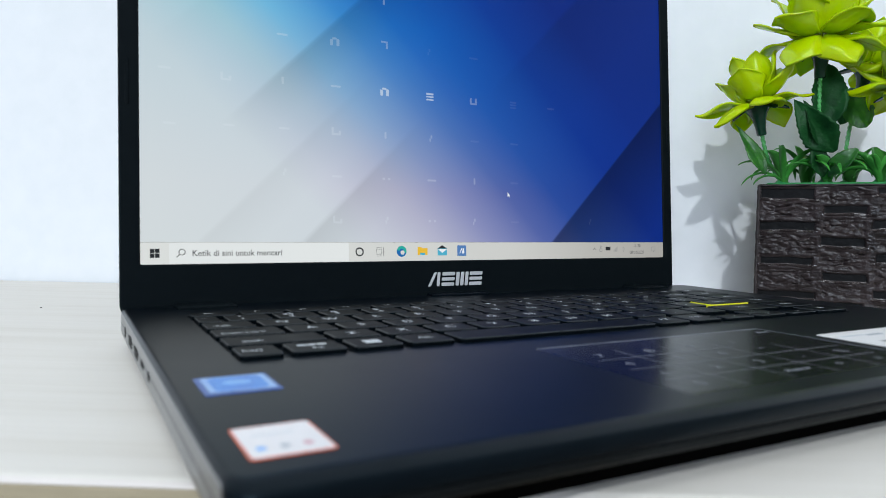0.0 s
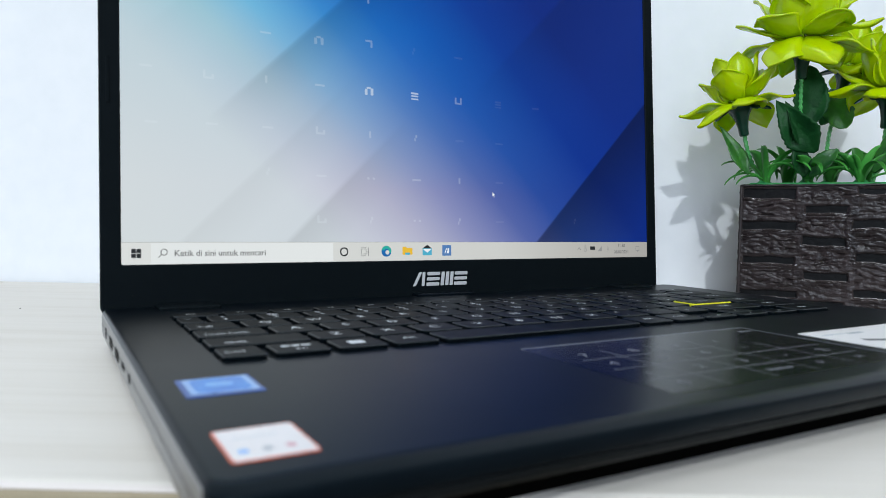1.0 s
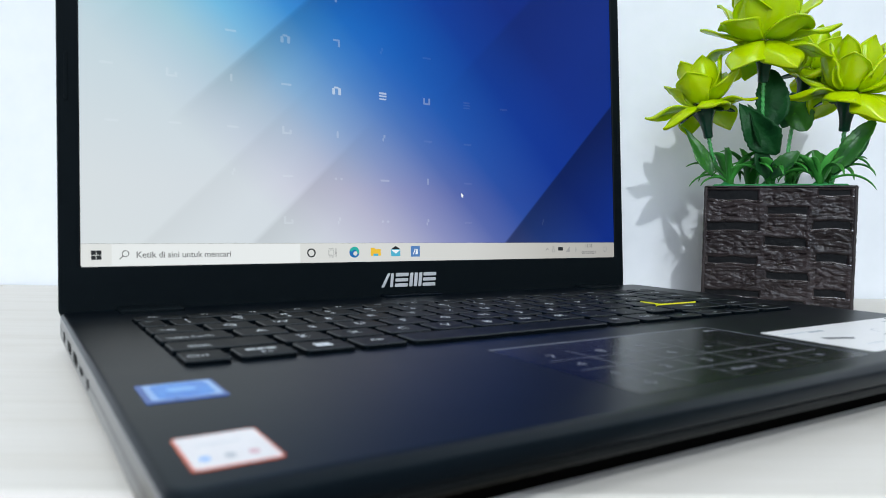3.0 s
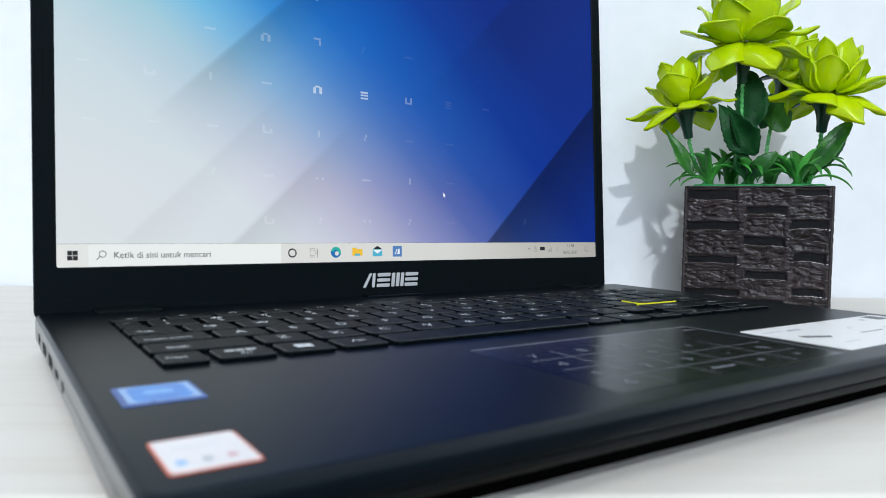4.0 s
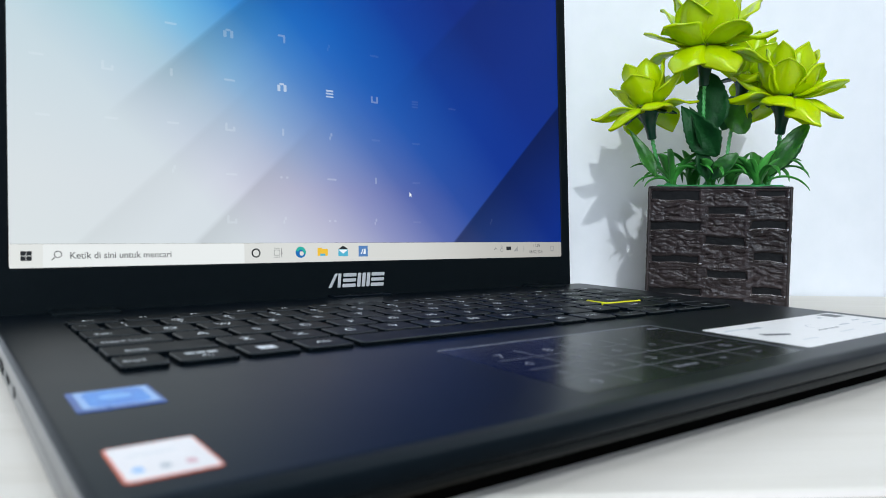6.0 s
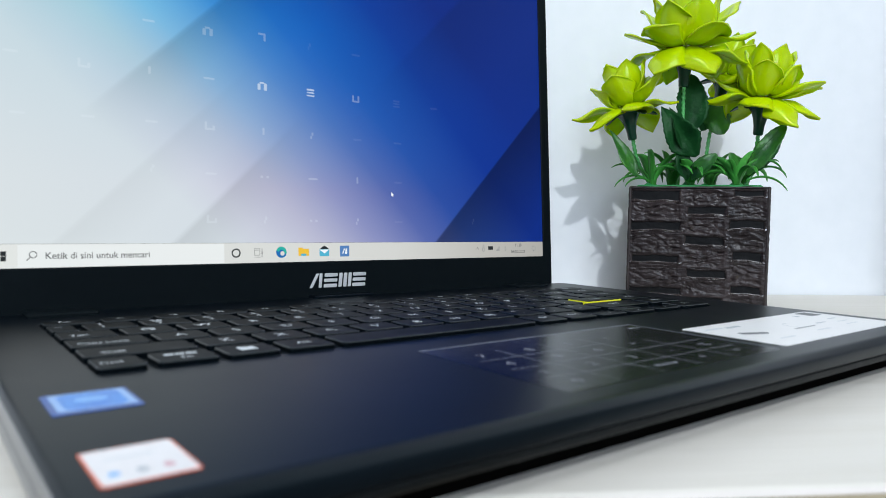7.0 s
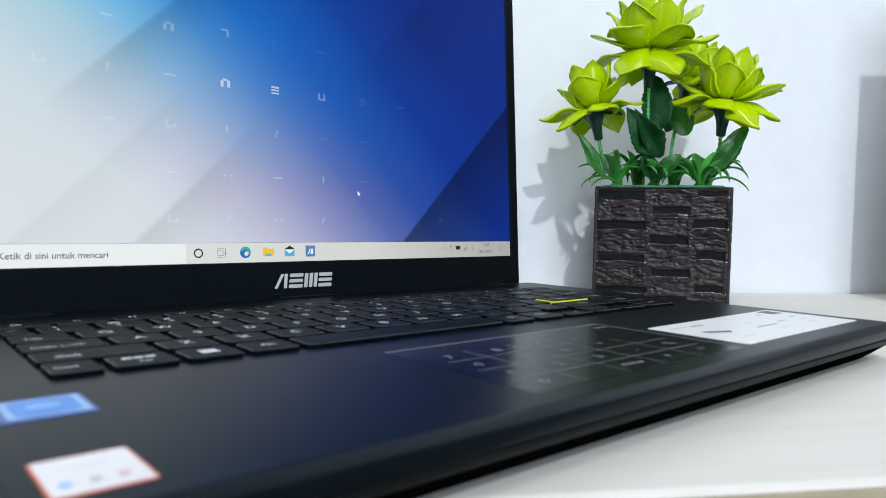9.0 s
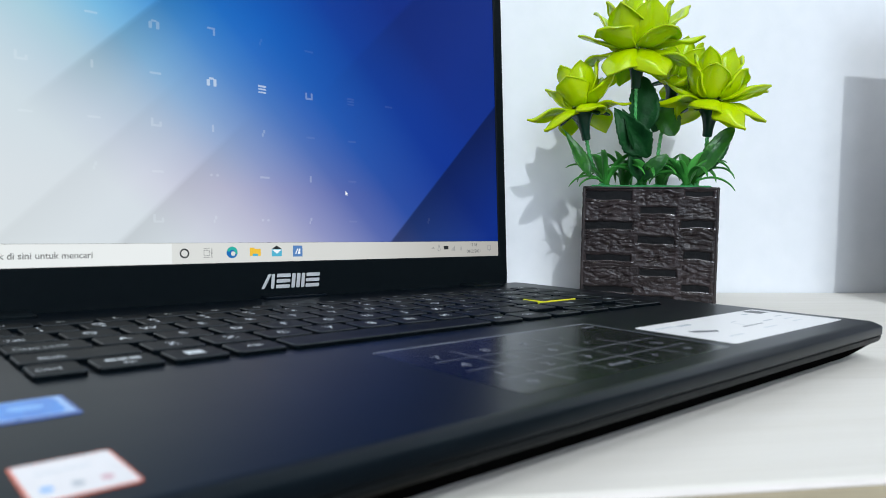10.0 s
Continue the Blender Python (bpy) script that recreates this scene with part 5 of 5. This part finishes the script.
flower((0.0155, 0.0220, 0.1640), 0.92, (-6, 14), (0.0046, 0.0104, 0.0835), 51, [
    ((0, 60, 120, 180), 0.0300, 0.0215, (-2, -26, -46), 30, 26, 0.0058, -0.0010),
    ((-30, 40, 100, 170, -100), 0.0280, 0.0260, (4, 62, 66), 70, -50, 0.0062, 0.0016),
    ((0, 70, 140, -140, -70), 0.0310, 0.0240, INNER, 78, -44, 0.0042, 0.0034),
])


def leaf(base, tip, width, face=0.0, seed=1.0, cup=0.10, bend=12, belly=0.45, sharp=0.95, fold=0.16, material=None):
    """A toothed leaf from its base to its tip, creased along the midrib, its face turned about that line."""
    b, t = Vector(base), Vector(tip)
    d = t - b
    bm = blade(d.length * 1.02, width, bend, -bend, cup, 0, nu=10, nv=30, thick=0.0003, base=0.14, belly=belly, wave=0.16, seed=seed, sharp=sharp, fold=fold)
    for v in bm.verts:
        v.co.y *= 1 + 0.13 * (((v.co.x * 280 + seed) % 1.0) - 0.6)
        v.co.z += 0.0011 * noise.noise(Vector((v.co.x * 130, v.co.y * 170, seed)))
    x = d.normalized()
    z = (Vector((0, -1, 0)) - x * x.dot(Vector((0, -1, 0)))).normalized()
    z = Matrix.Rotation(radians(face), 3, x) @ z
    y = z.cross(x)
    m = Matrix.Translation(b) @ Matrix((x, y, z)).transposed().to_4x4()
    bmesh.ops.transform(bm, matrix=m, verts=bm.verts)
    return part("leaf", bm, material or LEAF, plant, smooth=True)


leaf((-0.0060, -0.0212, 0.1180), (-0.0072, -0.0200, 0.1585), 0.0215, 14, 3.0, belly=0.42)
leaf((-0.0010, -0.0330, 0.1025), (-0.0245, -0.0360, 0.1350), 0.0225, -8, 1.6, belly=0.34, sharp=1.5, fold=0.24)
leaf((-0.0060, -0.0320, 0.1040), (-0.0195, -0.0345, 0.1345), 0.0150, 30, 1.0, belly=0.36, sharp=1.5, fold=0.30)
leaf((-0.0040, -0.0335, 0.0870), (0.0100, -0.0365, 0.1030), 0.0115, -22, 2.0, material=LEAF_PALE)
leaf((-0.0070, -0.0315, 0.0870), (-0.0125, -0.0335, 0.1060), 0.0125, 20, 2.6)
leaf((0.0045, 0.0120, 0.1480), (0.0155, 0.0060, 0.1215), 0.0205, 10, 4.0, material=LEAF_PALE)
leaf((0.0040, 0.0130, 0.1470), (0.0005, 0.0070, 0.1240), 0.0130, -30, 4.5)
leaf((-0.0400, -0.0290, 0.0890), (-0.0592, -0.0300, 0.1222), 0.0118, 34, 5.0, belly=0.36, sharp=1.7, material=LEAF_PALE)
leaf((0.0300, -0.0210, 0.0900), (0.0520, -0.0200, 0.1225), 0.0135, -20, 6.0, material=LEAF_PALE)
leaf((0.0310, -0.0190, 0.0900), (0.0500, -0.0170, 0.1190), 0.0105, 20, 6.6)


def tufts():
    """Arching blades round the foot of each stem, with a few broad ones."""
    rnd = random.Random(8)
    for cx, cy, n in ((-0.0300, -0.0190, 9), (-0.0050, -0.0240, 9), (0.0240, -0.0190, 10), (-0.0180, 0.0060, 8), (0.0080, 0.0100, 8), (0.0300, 0.0020, 8)):
        for k in range(n):
            broad = k % 3 == 0
            a = 6.28319 * (k + rnd.uniform(-0.3, 0.3)) / n
            ln = rnd.uniform(0.022, 0.031) if broad else rnd.uniform(0.028, 0.046)
            wd = rnd.uniform(0.0080, 0.0115) if broad else rnd.uniform(0.0036, 0.0058)
            bm = blade(ln, wd, rnd.uniform(66, 86), rnd.uniform(20, 60) if broad else rnd.uniform(-75, -5), 0.3, -14, nu=4, nv=12, thick=0.0004, base=0.55, belly=0.45, sharp=1.1, fold=0.25)
            m = Matrix.Translation((cx, cy, PH + 0.0012)) @ Matrix.Rotation(a, 4, "Z") @ Matrix.Translation((0.0014, 0, 0))
            bmesh.ops.transform(bm, matrix=m, verts=bm.verts)
            part("grass_blade", bm, GRASS, plant, smooth=True)
    # the long blades that hang over the rim
    for p, a, ln in (((0.0290, -0.0250, PH + 0.0035), -8, 0.0290), ((0.0330, -0.0200, PH + 0.016), 4, 0.0210), ((-0.0330, -0.0260, PH + 0.005), 188, 0.0250), ((-0.0320, -0.0240, PH + 0.004), 204, 0.0190)):
        bm = blade(ln, 0.0034, 34, -62, 0.3, 0, nu=4, nv=12, thick=0.0004, base=0.6, belly=0.45, sharp=1.1, fold=0.3)
        m = Matrix.Translation(p) @ Matrix.Rotation(radians(a), 4, "Z")
        bmesh.ops.transform(bm, matrix=m, verts=bm.verts)
        part("grass_blade", bm, GRASS, plant, smooth=True)


tufts()


def mat():
    bm = bmesh.new()
    hx, hy = PW / 2 - 0.0045, PDEP / 2 - 0.0045
    slab(bm, -hx, hx, -hy, hy, [(PH - 0.009, 0.0), (PH + 0.0004, 0.0), (PH + 0.0012, 0.0012)], 0.002, 3)
    ob = part("mat", bm, MAT, plant, "green moulded mat in the pot")
    # moulded collars where the stems stand
    for x, y in ((-0.0310, -0.0170), (-0.0060, -0.0190), (0.0240, -0.0160), (0.0046, 0.0104)):
        bm = bmesh.new()
        loft(bm, [[(x + r * math.cos(k * 0.5236), y + r * math.sin(k * 0.5236), z) for k in range(12)] for z, r in ((PH, 0.0060), (PH + 0.0020, 0.0046), (PH + 0.0045, 0.0022))])
        part("collar", bm, MAT, ob, smooth=True)


mat()
